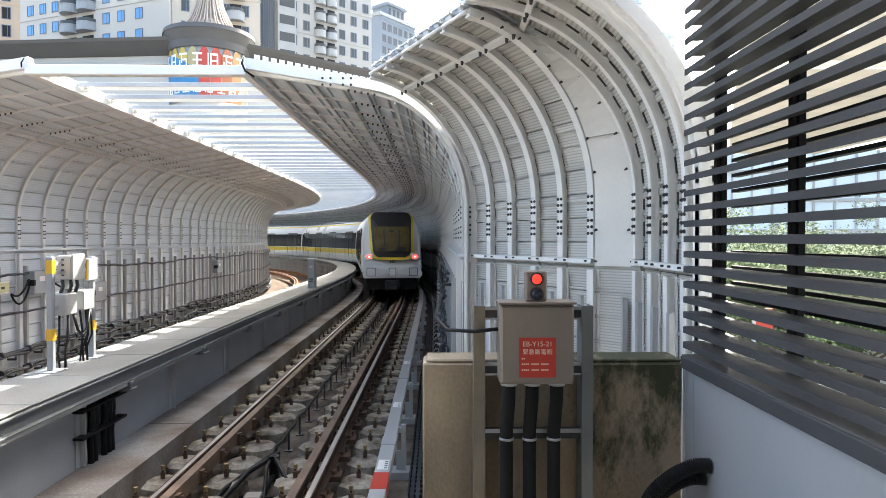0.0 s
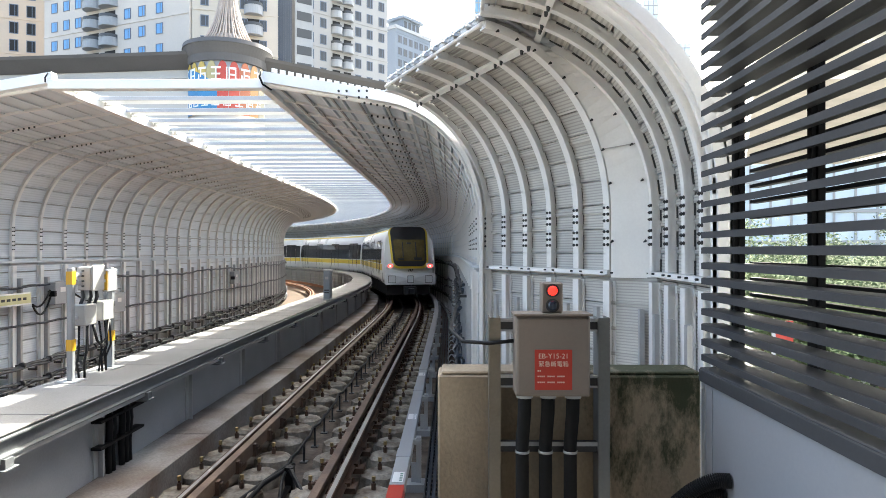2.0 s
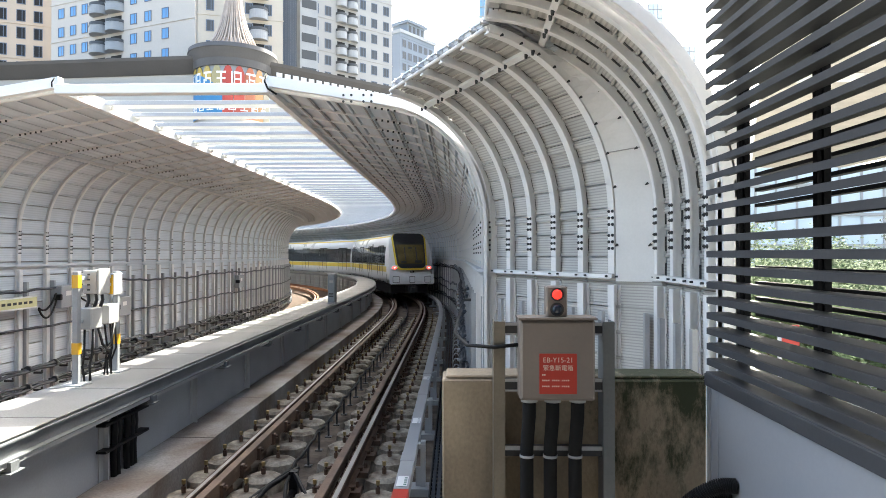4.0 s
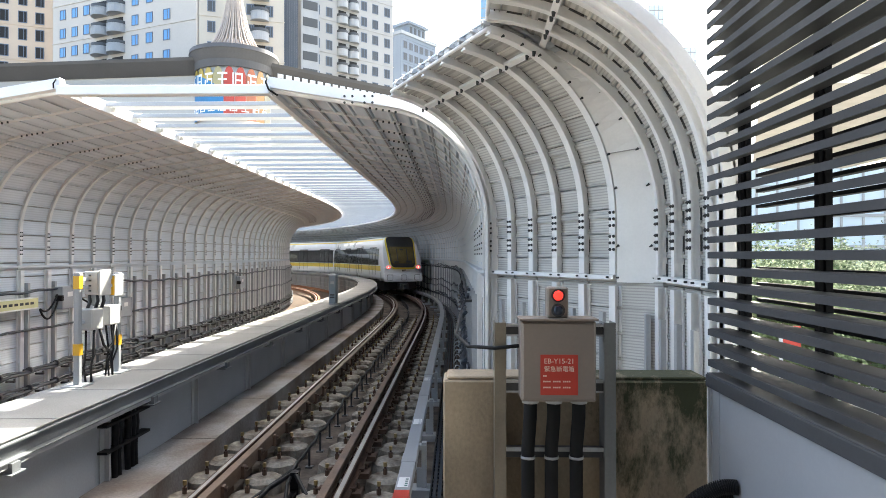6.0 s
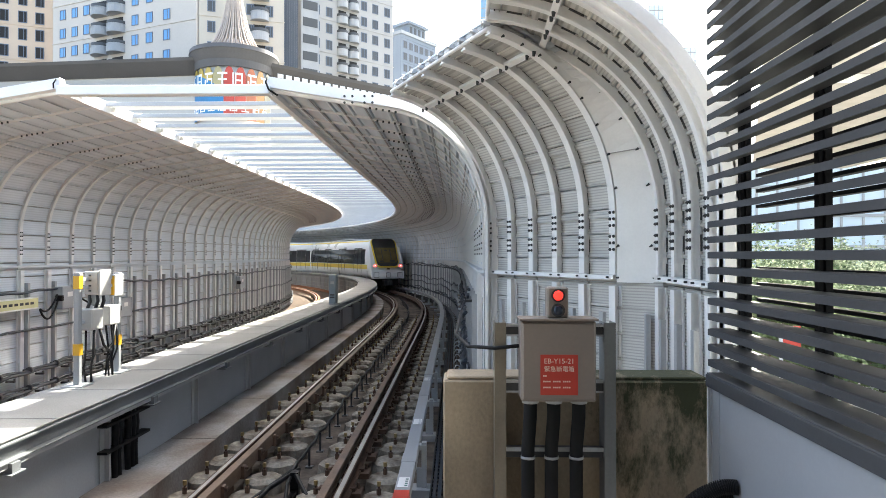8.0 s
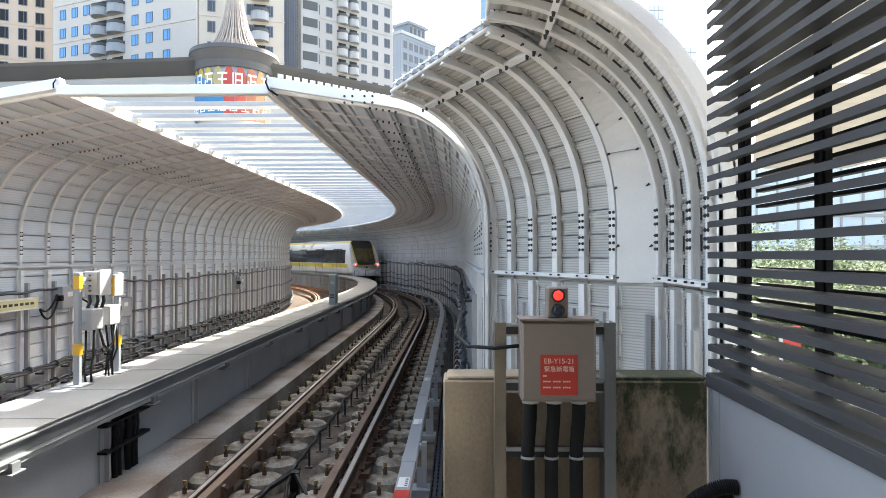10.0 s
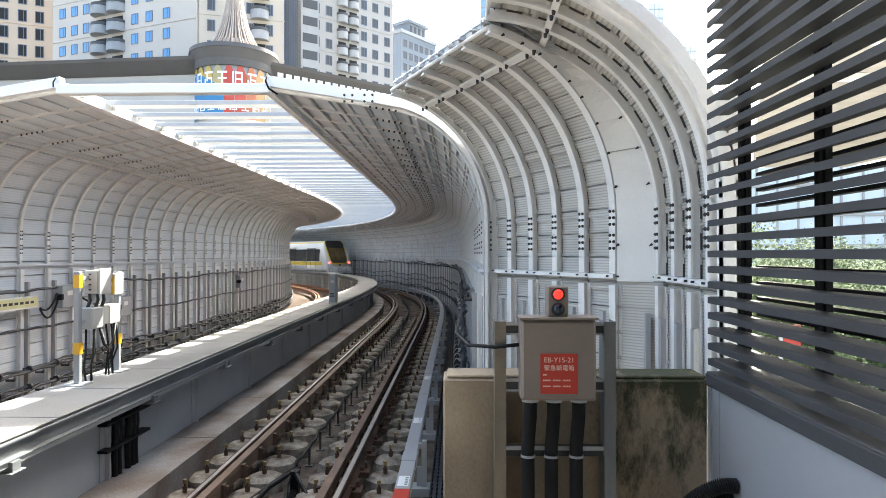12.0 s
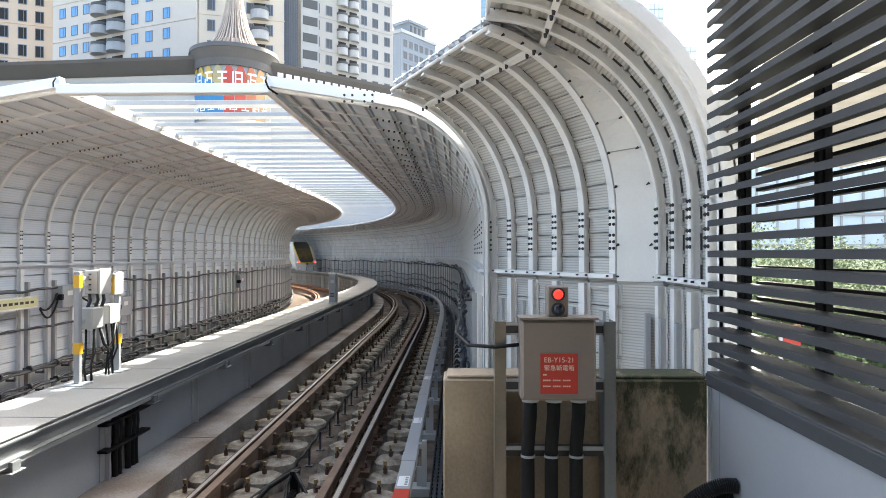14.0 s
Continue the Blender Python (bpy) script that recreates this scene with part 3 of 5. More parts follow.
for i, p in enumerate(edge[1:7]):
    for o in (Vector((0, 0, 0)), (edge[i] - p) * 0.45):
        c = p + o
        box(bm, c.x - 0.04, c.x + 0.02, c.y - 0.03, c.y + 0.05, c.z + 0.085, c.z + 0.12)
        rod(bm, c + Vector((-0.05, -0.06, 0.08)), c + Vector((-0.03, 0.10, 0.16)), 0.013, n=6)
        rod(bm, c + Vector((-0.06, 0.10, 0.15)), c + Vector((0.0, 0.10, 0.15)), 0.028, n=8)
part("edge_clamps", bm, M_STEEL, flare)
p = edge[5] * 0.5 + edge[6] * 0.5
cam_box = boxes((p.x - 0.05, p.x + 0.05, p.y - 0.05, p.y + 0.05, p.z + 0.05, p.z + 0.15), bevel=0.01)
rod(cam_box, (p.x - 0.06, p.y - 0.06, p.z + 0.13), (p.x - 0.02, p.y - 0.14, p.z + 0.11), 0.02, n=8)
part("edge_box", cam_box, M_ARCH, flare)

# ---- walkway between the tracks ----
walkway = thing("walkway", "raised grey service walkway between the two tracks", "walkway", kind="structure")
swept("tread_bed", rect(-4.56, -3.68, 0.93, 0.985), M_WALK, walkway, s0=-14)
plank = mesh_of(boxes((-4.58, -3.65, 0.01, 1.24, 0.984, 1.0), bevel=0.003), M_WALK, "plank")
for k in range(64):
    part("plank", plank, None, walkway, m=station(-3 + k * 1.25))
swept("edge_channel", [(-3.68, 0.82), (-3.60, 0.82), (-3.60, 0.832), (-3.665, 0.832), (-3.665, 0.955), (-3.62, 0.955), (-3.62, 0.97), (-3.68, 0.97)], M_CHANNEL, walkway, s0=-14)
swept("edge_pipe", rect(-3.655, -3.615, 0.775, 0.815), M_STEEL, walkway, s0=-14)
swept("web", rect(-4.3, -3.9, -0.41, 0.928), M_GIRDER, walkway, s0=-14)
for k in range(30):
    swept("ledge_block", rect(-3.896, -3.28 + random.uniform(-0.006, 0.006), -0.41, random.uniform(-0.006, 0.004)), M_LEDGE, walkway, s0=-1 + k * 2.4, s1=1.385 + k * 2.4)
stiff = mesh_of(boxes((-3.899, -3.83, -0.012, 0.012, 0.004, 0.925), (-3.899, -3.885, -0.1, 0.1, 0.004, 0.925)), M_STEEL, "stiffener")
hook = mesh_of(boxes((-3.64, -3.58, -0.05, 0.05, 0.735, 0.815), (-3.899, -3.62, -0.02, 0.02, 0.70, 0.80), (-3.66, -3.56, -0.09, 0.09, 0.725, 0.734)), M_CHANNEL, "bracket")
for k in range(32):
    part("stiffener", stiff, None, walkway, m=station(4.55 + k * 2.4))
    part("bracket", hook, None, walkway, m=station(5.1 + k * 2.4))

rib_far = mesh_of(boxes((-4.36, -4.302, -0.012, 0.012, -0.40, 0.925), (-4.372, -4.36, -0.05, 0.05, -0.40, 0.925)), M_STEEL, "stiffener")
for k in range(48):
    part("stiffener", rib_far, None, walkway, m=station(9.0 + k * 1.2))
for z, w in ((0.66, 0.035), (0.30, 0.03), (0.02, 0.04)):
    swept("side_pipe", rect(-4.42, -4.374, z, z + w), M_STEEL, walkway, s0=6)
swept("edge_channel", [(-4.56, 0.82), (-4.64, 0.82), (-4.64, 0.832), (-4.575, 0.832), (-4.575, 0.955), (-4.62, 0.955), (-4.62, 0.97), (-4.56, 0.97)], M_CHANNEL, walkway, s0=-14)

# ---- tracks ----
RAIL = [(-0.065, -0.17), (0.065, -0.17), (0.065, -0.15), (0.012, -0.13), (0.012, -0.045), (0.036, -0.03), (0.036, -0.002), (-0.036, -0.002), (-0.036, -0.03), (-0.012, -0.045), (-0.012, -0.13), (-0.065, -0.15)]
CHECK = [(-0.05, -0.13), (0.03, -0.13), (0.03, -0.10), (-0.01, -0.09), (-0.01, -0.02), (0.045, -0.01), (0.045, 0.03), (-0.045, 0.03), (-0.05, -0.02)]


def octagon(bm, x, y, z0, z1, r, r2):
    rod(bm, (x, y, z0), (x, y, z1), r, r2, n=8)


pad_bm = bmesh.new()
octagon(pad_bm, 0, 0, -0.43, -0.27, 0.27, 0.245)
octagon(pad_bm, 0, 0, -0.27, -0.235, 0.245, 0.17)
for f in pad_bm.faces:
    f.smooth = False
pad = mesh_of(pad_bm, M_PAD, "plinth")
bolt_bm = bmesh.new()
rod(bolt_bm, (0, 0, -0.22), (0, 0, -0.15), 0.028, n=6)
rod(bolt_bm, (0, 0, -0.15), (0, 0, -0.10), 0.014, n=6)
anchor = mesh_of(bolt_bm, M_RUST, "anchor_bolt")
cap_bm = bmesh.new()
rod(cap_bm, (0, 0, -0.12), (0, 0, -0.07), 0.024, n=6)
M_BRASS = mat("brass_cap", (0.30, 0.21, 0.09), 0.5, 0.4, 0.15, 6, 60, 0.05)
cap = mesh_of(cap_bm, M_BRASS, "bolt_cap")
clip_bm = boxes((-0.17, 0.17, -0.11, 0.11, -0.235, -0.172))
for sx in (-1, 1):
    box(clip_bm, sx * 0.07 - 0.03, sx * 0.07 + 0.03, -0.05, 0.05, -0.172, -0.135)
    rod(clip_bm, (sx * 0.12, 0.06, -0.2), (sx * 0.12, 0.06, -0.11), 0.018, n=6)
clip = mesh_of(clip_bm, M_RUST, "clip_plate")
block_bm = boxes((-0.04, 0.04, -0.04, 0.04, -0.15, 0.0))
rod(block_bm, (0.0, 0, -0.03), (0.075, 0, -0.03), 0.016, n=6)
block = mesh_of(block_bm, M_RUST, "check_rail_block")

for c, label in ((-1.99, "grimy slab track with rusty rails and check rails"), (-6.21, "sunlit slab track with rusty rails coloured sunlit orange")):
    track = thing("track", label, "railway track", "tracks", kind="structure")
    for sgn in (-1, 1):
        dx = sgn * 0.7525
        r = swept("rail", [(c + dx + x, z) for x, z in RAIL], M_RUST if c > -3 else M_RUST_SUN, track, s0=-14)
        swept("railhead", rect(c + dx - (0.016 if sgn < 0 else 0.024), c + dx + (0.022 if sgn < 0 else 0.026), -0.0015, 0.002), M_RAILTOP, r, s0=-14)
        swept("check_rail", [(c + dx - sgn * 0.15 + sgn * x, z) for x, z in CHECK], M_CHECK if c > -3 else M_RUST_SUN, track, s0=-14)
    near = c > -3
    for k in range(96):
        s = 4.6 + k * 0.65
        for sgn in (-1, 1):
            xr = c + sgn * 0.7525
            part("clip_plate", clip, None, track, m=station(s) @ Matrix.Translation((xr, 0, 0))) if k < 60 else None
            for o in (-0.36, 0.36):
                if near and k < 36 or not near and 20 < k < 36:
                    m = station(s) @ Matrix.Translation((xr + o, 0.0, random.uniform(-0.02, 0.01))) @ Matrix.Rotation(random.uniform(0, 6), 4, "Z")
                    part("plinth", pad, None, track, m=m)
                    if near:
                        part("anchor_bolt", anchor, None, track, m=m)
                        part("bolt_cap", cap, None, track, m=m)
            if near and k < 30:
                part("check_rail_block", block, None, track, m=station(s + 0.3) @ Matrix.Translation((xr - sgn * 0.2, 0, 0)) @ Matrix.Rotation(0 if sgn < 0 else math.pi, 4, "Z"))

# centre cable on short stands
cable = thing("track_cable", "black cable on short stands between the rails", "cable")
bm = bmesh.new()
pts = []
for k in range(44):
    s = 8.0 + k * 0.7
    pts.append(at(s, -2.02 + 0.03 * math.sin(k * 2.1), -0.13 + 0.015 * math.sin(k * 1.7)))
    pts.append(at(s + 0.35, -2.02, -0.165))
tube(bm, [at(6.4, -1.75, -0.38), at(6.8, -1.85, -0.3), at(7.4, -1.98, -0.2)] + pts, 0.022)
part("cable_run", bm, M_BLACK, cable)
stand_bm = boxes((-0.05, 0.05, -0.05, 0.05, -0.42, -0.405))
rod(stand_bm, (0, 0, -0.41), (0, 0, -0.14), 0.016, n=6)
stand = mesh_of(stand_bm, M_DSTEEL, "stand")
for k in range(44):
    part("stand", stand, None, cable, m=station(8.0 + k * 0.7) @ Matrix.Translation((-2.02, 0, 0)))

# small sensor box with its frame and cables between the rails
sensor = thing("track_sensor", "beige track sensor box on a black steel frame with cables", "sensor", m=pose(-1.95, 6.75, -0.42))
part("sensor_box", boxes((-0.09, 0.09, -0.08, 0.08, 0.10, 0.19), bevel=0.012), M_BOX, sensor)
bm = boxes((-0.3, 0.3, 0.28, 0.32, 0.0, 0.05), (-0.3, 0.3, -0.2, -0.16, 0.0, 0.05), (-0.03, 0.03, -0.2, 0.9, 0.05, 0.09), (-0.05, 0.05, 0.85, 0.95, 0.0, 0.3))
rod(bm, (0, 0.9, 0.28), (0.34, 0.3, 0.12), 0.03, n=6)
rod(bm, (0.34, 0.3, 0.12), (0.3, 0.1, 0.0), 0.03, n=6)
part("frame", bm, M_BLACK, sensor)
for pts in ([(-0.05, 1.0, 0.28), (-0.25, 0.6, 0.2), (-0.38, 0.2, 0.16), (-0.42, -0.4, 0.12)], [(0.0, 1.1, 0.26), (-0.2, 0.5, 0.24), (-0.32, 0.0, 0.14), (-0.36, -0.5, 0.1)]):
    bm = bmesh.new()
    tube(bm, pts, 0.028)
    part("cable", bm, M_BLACK, sensor)

# ---- third rail ----
third = thing("third_rail", "power rail under a pale grey plastic cover with red-marked end", "third rail")
M_COVER = mat("cover_plastic", (0.33, 0.335, 0.34), 0.4, 0, 0.05, 3, 40, 0.03)
cov = [(-0.61, 0.10), (-0.60, 0.10), (-0.595, 0.185), (-0.465, 0.185), (-0.46, 0.10), (-0.45, 0.10), (-0.455, 0.20), (-0.605, 0.20)]
tagged(swept("cover", cov, M_COVER, third, s0=6.215), "pale grey plastic cover")
tagged(swept("end_cover", cov, M_RED, third, s0=5.8, s1=6.21), "red end cover")
tagged(swept("end_cover", cov, M_COVER, third, s0=5.0, s1=5.795))
swept("conductor", rect(-0.56, -0.50, 0.06, 0.16), M_STEEL, third, s0=5.0)
wide = [(x - 0.006 if x < -0.53 else x + 0.006, z + 0.004) for x, z in cov]
for s in (7.05, 10.4, 12.2, 17.4):
    swept("joint_cover", wide, M_COVER, third, s0=s, s1=s + 0.3)
M_GREEN = mat("green_print", (0.03, 0.14, 0.10), 0.5, 0, 0.05, 4, 40, 0.0)
for s in (6.27, 8.6, 11.6):
    tagged(swept("label_plate", rect(-0.585, -0.475, 0.2045, 0.2065), M_WHITE, third, s0=s, s1=s + 0.28), "white label with grey bars")
    for i in range(4):
        swept("label_bar", rect(-0.515, -0.485, 0.207, 0.2078), M_GREEN if s < 7 else M_GIRDER, third, s0=s + 0.03 + i * 0.06, s1=s + 0.06 + i * 0.06)
sup = mesh_of(boxes((-0.42, -0.36, -0.04, 0.04, -0.4, 0.22), (-0.46, -0.36, -0.05, 0.05, 0.13, 0.19), (-0.66, -0.28, -0.12, 0.12, -0.43, -0.33), (-0.48, -0.38, -0.02, 0.02, -0.33, -0.1)), M_STEEL, "support")
for k in range(30):
    part("support", sup, None, third, m=station(7.75 + k * 2.3))

# cable ladder beside the third rail
ladder = thing("cable_ladder", "dark cable ladder with black cables beside the power rail", "cable ladder")
swept("side_rail", rect(-0.30, -0.285, -0.30, -0.18), M_DSTEEL, ladder, s0=4.6)
swept("side_rail", rect(0.005, 0.02, -0.30, -0.18), M_DSTEEL, ladder, s0=4.6)
rung = mesh_of(boxes((-0.285, 0.005, -0.015, 0.015, -0.29, -0.26)), M_DSTEEL, "rung")
for k in range(60):
    part("rung", rung, None, ladder, m=station(4.7 + k * 0.14))
for x in (-0.25, -0.19, -0.12):
    swept("cable", rect(x - 0.02, x + 0.02, -0.255, -0.215), M_CABLE, ladder, s0=4.6)

bm = bmesh.new()
tube(bm, [(-0.07, 0, -0.27), (-0.05, 0, -0.10), (0.0, 0, -0.02), (0.06, 0, -0.02), (0.11, 0, -0.10), (0.13, 0, -0.27)], 0.016)
hoop = mesh_of(bm, M_STEEL, "hoop")
for k in range(30):
    part("hoop", hoop, None, ladder, m=station(10.5 + k * 0.8))
M_TAN = mat("tan_plate", (0.30, 0.215, 0.15), 0.6, 0, 0.15, 4, 40, 0.1)
for s, z in ((16.5, 0.70), (19.5, 0.80), (23.5, 0.88)):
    tb = thing("terminal_box", "tan terminal box with a black cable on the barrier posts", "terminal box", "tan boxes", m=station(s) @ Matrix.Translation((0.2, 0, z)))
    part("case", boxes((-0.11, 0.09, -0.06, 0.06, -0.22, 0.22), bevel=0.012), M_TAN, tb)
    part("lid", boxes((-0.09, 0.07, -0.072, -0.061, -0.20, 0.20)), M_TAN, tb)
    bm = bmesh.new()
    tube(bm, [(0.0, -0.08, 0.1), (0.02, -0.14, 0.05), (0.04, -0.16, -0.06), (0.06, -0.10, -0.2), (0.08, -0.02, -0.35)], 0.025)
    part("cable", bm, M_BLACK, tb)

# ---- cables along the barriers ----
def wall_cables(x, side, s0, s1, label, levels):
    root = thing("wall_cables", label, "cables")
    for z, r, amp, count in levels:
        for j in range(count):
            bm = bmesh.new()
            pts, s, k = [], s0, 0
            while s < s1:
                zz = z - j * 0.055 + amp * (math.sin(s * 0.9 + j) + 0.6 * math.sin(s * 2.3 + z * 5 + j * 2)) - (amp * 0.8 if k % 2 else 0)
                pts.append(at(s, x + side * (0.21 + 0.02 * j + 0.015 * math.sin(s * 3 + j)), zz))
                s += PITCH / 2
                k += 1
            tube(bm, pts, r, n=5)
            part("cable", bm, M_CABLE, root)
    arm = mesh_of(boxes((side * 0.1, side * 0.27, -0.02, 0.02, -0.01, 0.03), (side * 0.255, side * 0.27, -0.02, 0.02, 0.03, 0.07)), M_DSTEEL, "bracket")
    for k in range(int((min(s1, 46) - s0) / PITCH)):
        for z, r, amp, count in levels:
            if count > 1:
                part("bracket", arm, None, root, m=station(s0 + 0.1 + k * PITCH) @ Matrix.Translation((x, 0, z - 0.09 - 0.055 * (count - 1))))


wall_cables(WL, 1, 9.2, 70, "dark cables strung in tiers along the pale barrier wall", [(1.82, 0.026, 0.03, 1), (1.05, 0.024, 0.02, 1), (0.30, 0.03, 0.035, 3), (-0.05, 0.03, 0.035, 3)])
wall_cables(WR, -1, 9.4, 90, "dark cables strung in tiers along the grey barrier wall", [(1.95, 0.024, 0.05, 2), (1.1, 0.022, 0.07, 1), (0.75, 0.022, 0.06, 1), (0.35, 0.024, 0.06, 2)])
# junction boxes and a sign on the left barrier
for s, z in ((13.4, 1.6), (15.7, 1.2), (24.5, 1.45)):
    jb = thing("junction_box", "small grey metal junction box on the barrier posts", "junction box", "wall boxes", m=station(s) @ Matrix.Translation((WL + 0.26, 0, z)))
    part("case", boxes((-0.09, 0.09, -0.28, 0.28, -0.24, 0.24), bevel=0.015), M_GIRDER, jb)
    part("label_plate", boxes((0.091, 0.094, -0.12, 0.06, 0.02, 0.12)), M_WHITE, jb)
    part("gland", boxes((-0.03, 0.12, -0.36, -0.28, -0.06, 0.06), bevel=0.01), M_BLACK, jb)
for s0, z0, s1, z1, sag in ((12.5, 1.42, 13.05, 1.68, 0.16), (12.5, 1.40, 13.1, 1.62, 0.30), (13.75, 1.62, 15.35, 1.30, 0.14)):
    loop = thing("cable_loop", "slack black cable looping between boxes on the barrier", "cable", "cable loops")
    bm = bmesh.new()
    tube(bm, [at(s0 + (s1 - s0) * i / 8, WL + 0.28, z0 + (z1 - z0) * i / 8 - sag * 4 * (i / 8) * (1 - i / 8)) for i in range(9)], 0.02)
    part("cable_run", bm, M_BLACK, loop)
sg = thing("route_sign", "long pale yellow sign plate with dark markings on posts", "sign", m=pose(WL + 0.3, 11.95, 1.56))
M_PALE = mat("pale_yellow", (0.62, 0.60, 0.34), 0.5, 0, 0.05, 4, 40, 0.02)
part("plate", boxes((-0.01, 0.01, -0.75, 0.45, -0.09, 0.09)), M_PALE, sg)
part("rim", boxes((-0.012, 0.013, -0.77, 0.47, -0.12, -0.092), (-0.012, 0.013, -0.77, 0.47, 0.092, 0.12)), M_WHITE, sg)
for i in range(7):
    part("mark", boxes((0.0105, 0.012, -0.68 + i * 0.15, -0.58 + i * 0.15, -0.025, 0.025)), M_DSTEEL, sg)

# ---- equipment on the walkway ----
eq = thing("equipment_stand", "two grey posts with white equipment boxes on the walkway", "equipment", m=pose(-4.35, 7.2, 1.0))
M_BOXW = mat("cream_box", (0.37, 0.365, 0.345), 0.45, 0.05, 0.05, 4, 40, 0.03)
M_POST = mat("post_grey", (0.25, 0.26, 0.27), 0.5, 0.2, 0.1, 4, 50, 0.06)
for y, h in ((0.0, 1.3), (0.85, 1.28)):
    p = part("post", boxes((-0.034, 0.034, y - 0.034, y + 0.034, 0.012, h), bevel=0.008), M_POST, eq)
    part("foot_plate", boxes((-0.12, 0.12, y - 0.12, y + 0.12, 0.001, 0.012)), M_STEEL, p)
    part("band", boxes((-0.037, 0.037, y - 0.037, y + 0.037, h - 0.19, h - 0.04)), M_YELLOW, p, "yellow warning band")
    part("band", boxes((-0.037, 0.037, y - 0.037, y + 0.037, 0.35, 0.48)), M_YELLOW, p, "yellow warning band")
for z in (1.10, 1.2, 0.70):
    part("rail", boxes((-0.02, 0.02, 0.035, 0.815, z, z + 0.04)), M_STEEL, eq)
up = part("upper_box", boxes((-0.04, 0.13, 0.18, 0.42, 1.03, 1.31), bevel=0.012), M_BOXW, eq)
part("hood", boxes((0.132, 0.155, 0.17, 0.43, 1.02, 1.325), bevel=0.01), M_BOXW, up)
for i in range(4):
    part("screw", boxes((0.02, 0.05, 0.172, 0.179, 1.07 + i * 0.06, 1.09 + i * 0.06)), M_DSTEEL, up)
part("lower_box", boxes((-0.05, 0.11, 0.10, 0.34, 0.62, 0.87), bevel=0.012), M_BOXW, eq)
part("lower_box", boxes((-0.06, 0.11, 0.47, 0.72, 0.64, 0.88), bevel=0.012), M_BOXW, eq)
part("meter_box", boxes((-0.03, 0.045, 0.70, 0.92, 0.98, 1.26), bevel=0.01), M_STEEL, eq)
part("meter_face", boxes((-0.01, 0.04, 0.69, 0.699, 1.0, 1.24)), M_YELLOW, eq, "yellow meter face")
part("back_plate", boxes((-0.06, -0.042, 0.3, 0.75, 0.90, 1.2)), M_GIRDER, eq)
rr = random.Random(4)
for x, y in ((0.0, 0.16), (0.05, 0.24), (0.08, 0.2), (0.0, 0.58), (0.06, 0.6), (0.09, 0.66), (0.04, 0.7)):
    bm = bmesh.new()
    tube(bm, [(x, y, 0.63), (x + rr.uniform(-0.03, 0.03), y + 0.02, 0.33), (x * 0.6, y + rr.uniform(-0.05, 0.05), 0.18), (x * 0.5, y, 0.005)], 0.013)
    part("cable", bm, M_BLACK, eq)
bm = bmesh.new()
tube(bm, [(0.08, 0.3, 0.63), (0.1, 0.36, 0.42), (0.1, 0.46, 0.34), (0.1, 0.56, 0.42), (0.1, 0.62, 0.65)], 0.016)
part("cable", bm, M_BLACK, eq)
for x, y in ((0.0, 0.22), (0.05, 0.3), (0.1, 0.34)):
    bm = bmesh.new()
    tube(bm, [(x, y, 1.04), (x, y + 0.02, 0.95), (x - 0.02, y, 0.86)], 0.02)
    part("cable", bm, M_DSTEEL, eq)

cab = thing("trackside_cabinet", "narrow blue-grey steel cabinet on the walkway edge", "cabinet", m=station(19.4) @ Matrix.Translation((-3.84, 0, 1.0)))
M_CAB = mat("cabinet_blue_grey", (0.24, 0.28, 0.31), 0.5, 0.2, 0.1, 4, 40, 0.05)
part("body", boxes((-0.03, 0.17, -0.2, 0.2, 0.03, 0.88), bevel=0.012), M_CAB, cab)
part("roof", boxes((-0.05, 0.19, -0.22, 0.22, 0.882, 0.92), bevel=0.008), M_STEEL, cab)
part("plinth", boxes((-0.04, 0.18, -0.21, 0.21, 0.001, 0.028)), M_STEEL, cab)
part("label_plate", boxes((0.02, 0.12, -0.206, -0.201, 0.62, 0.70)), M_STEEL, cab)
part("vent", boxes((0.0, 0.14, -0.206, -0.201, 0.2, 0.24), (0.0, 0.14, -0.206, -0.201, 0.27, 0.31)), M_DSTEEL, cab)

drop = thing("cable_drop", "black cables hanging down the walkway girder on brackets", "cables", m=pose(-3.9, 7.35, 0))
for y in (-0.28, -0.2, 0.0, 0.1, 0.17):
    bm = bmesh.new()
    tube(bm, [(0.05, y, 0.80), (0.06, y + 0.02, 0.5), (0.06, y - 0.015, 0.25), (0.06, y, 0.002)], 0.038)
    part("cable", bm, M_BLACK, drop)
for z in (0.62, 0.33):
    part("bracket", boxes((0.01, 0.12, -0.55, 0.42, z, z + 0.03)), M_BLACK, drop)

# ---- parapet wall and emergency box ----
M_STAIN = mat("stained_concrete", (0.34, 0.275, 0.195), 0.85, 0, 0.26, 1.8, 45, 0.5, stretch=(1, 1, 0.7))
sn = M_STAIN.node_tree
bs = sn.nodes["Principled BSDF"]
old = bs.inputs["Base Color"].links[0].from_socket
gx, sx_, ns, rp, mxx = sn.nodes.new("ShaderNodeTexCoord"), sn.nodes.new("ShaderNodeMapping"), sn.nodes.new("ShaderNodeTexNoise"), sn.nodes.new("ShaderNodeValToRGB"), sn.nodes.new("ShaderNodeMix")
sx_.inputs["Location"].default_value = (3.1, 0, 0.4)
sx_.inputs["Scale"].default_value = (2.6, 1, 1.1)
ns.inputs["Scale"].default_value, ns.inputs["Detail"].default_value, ns.inputs["Roughness"].default_value = 2.2, 9, 0.74
sn.links.new(gx.outputs["Object"], sx_.inputs[0])
sn.links.new(sx_.outputs[0], ns.inputs[0])
sp = sn.nodes.new("ShaderNodeSeparateXYZ")
sn.links.new(gx.outputs["Object"], sp.inputs[0])
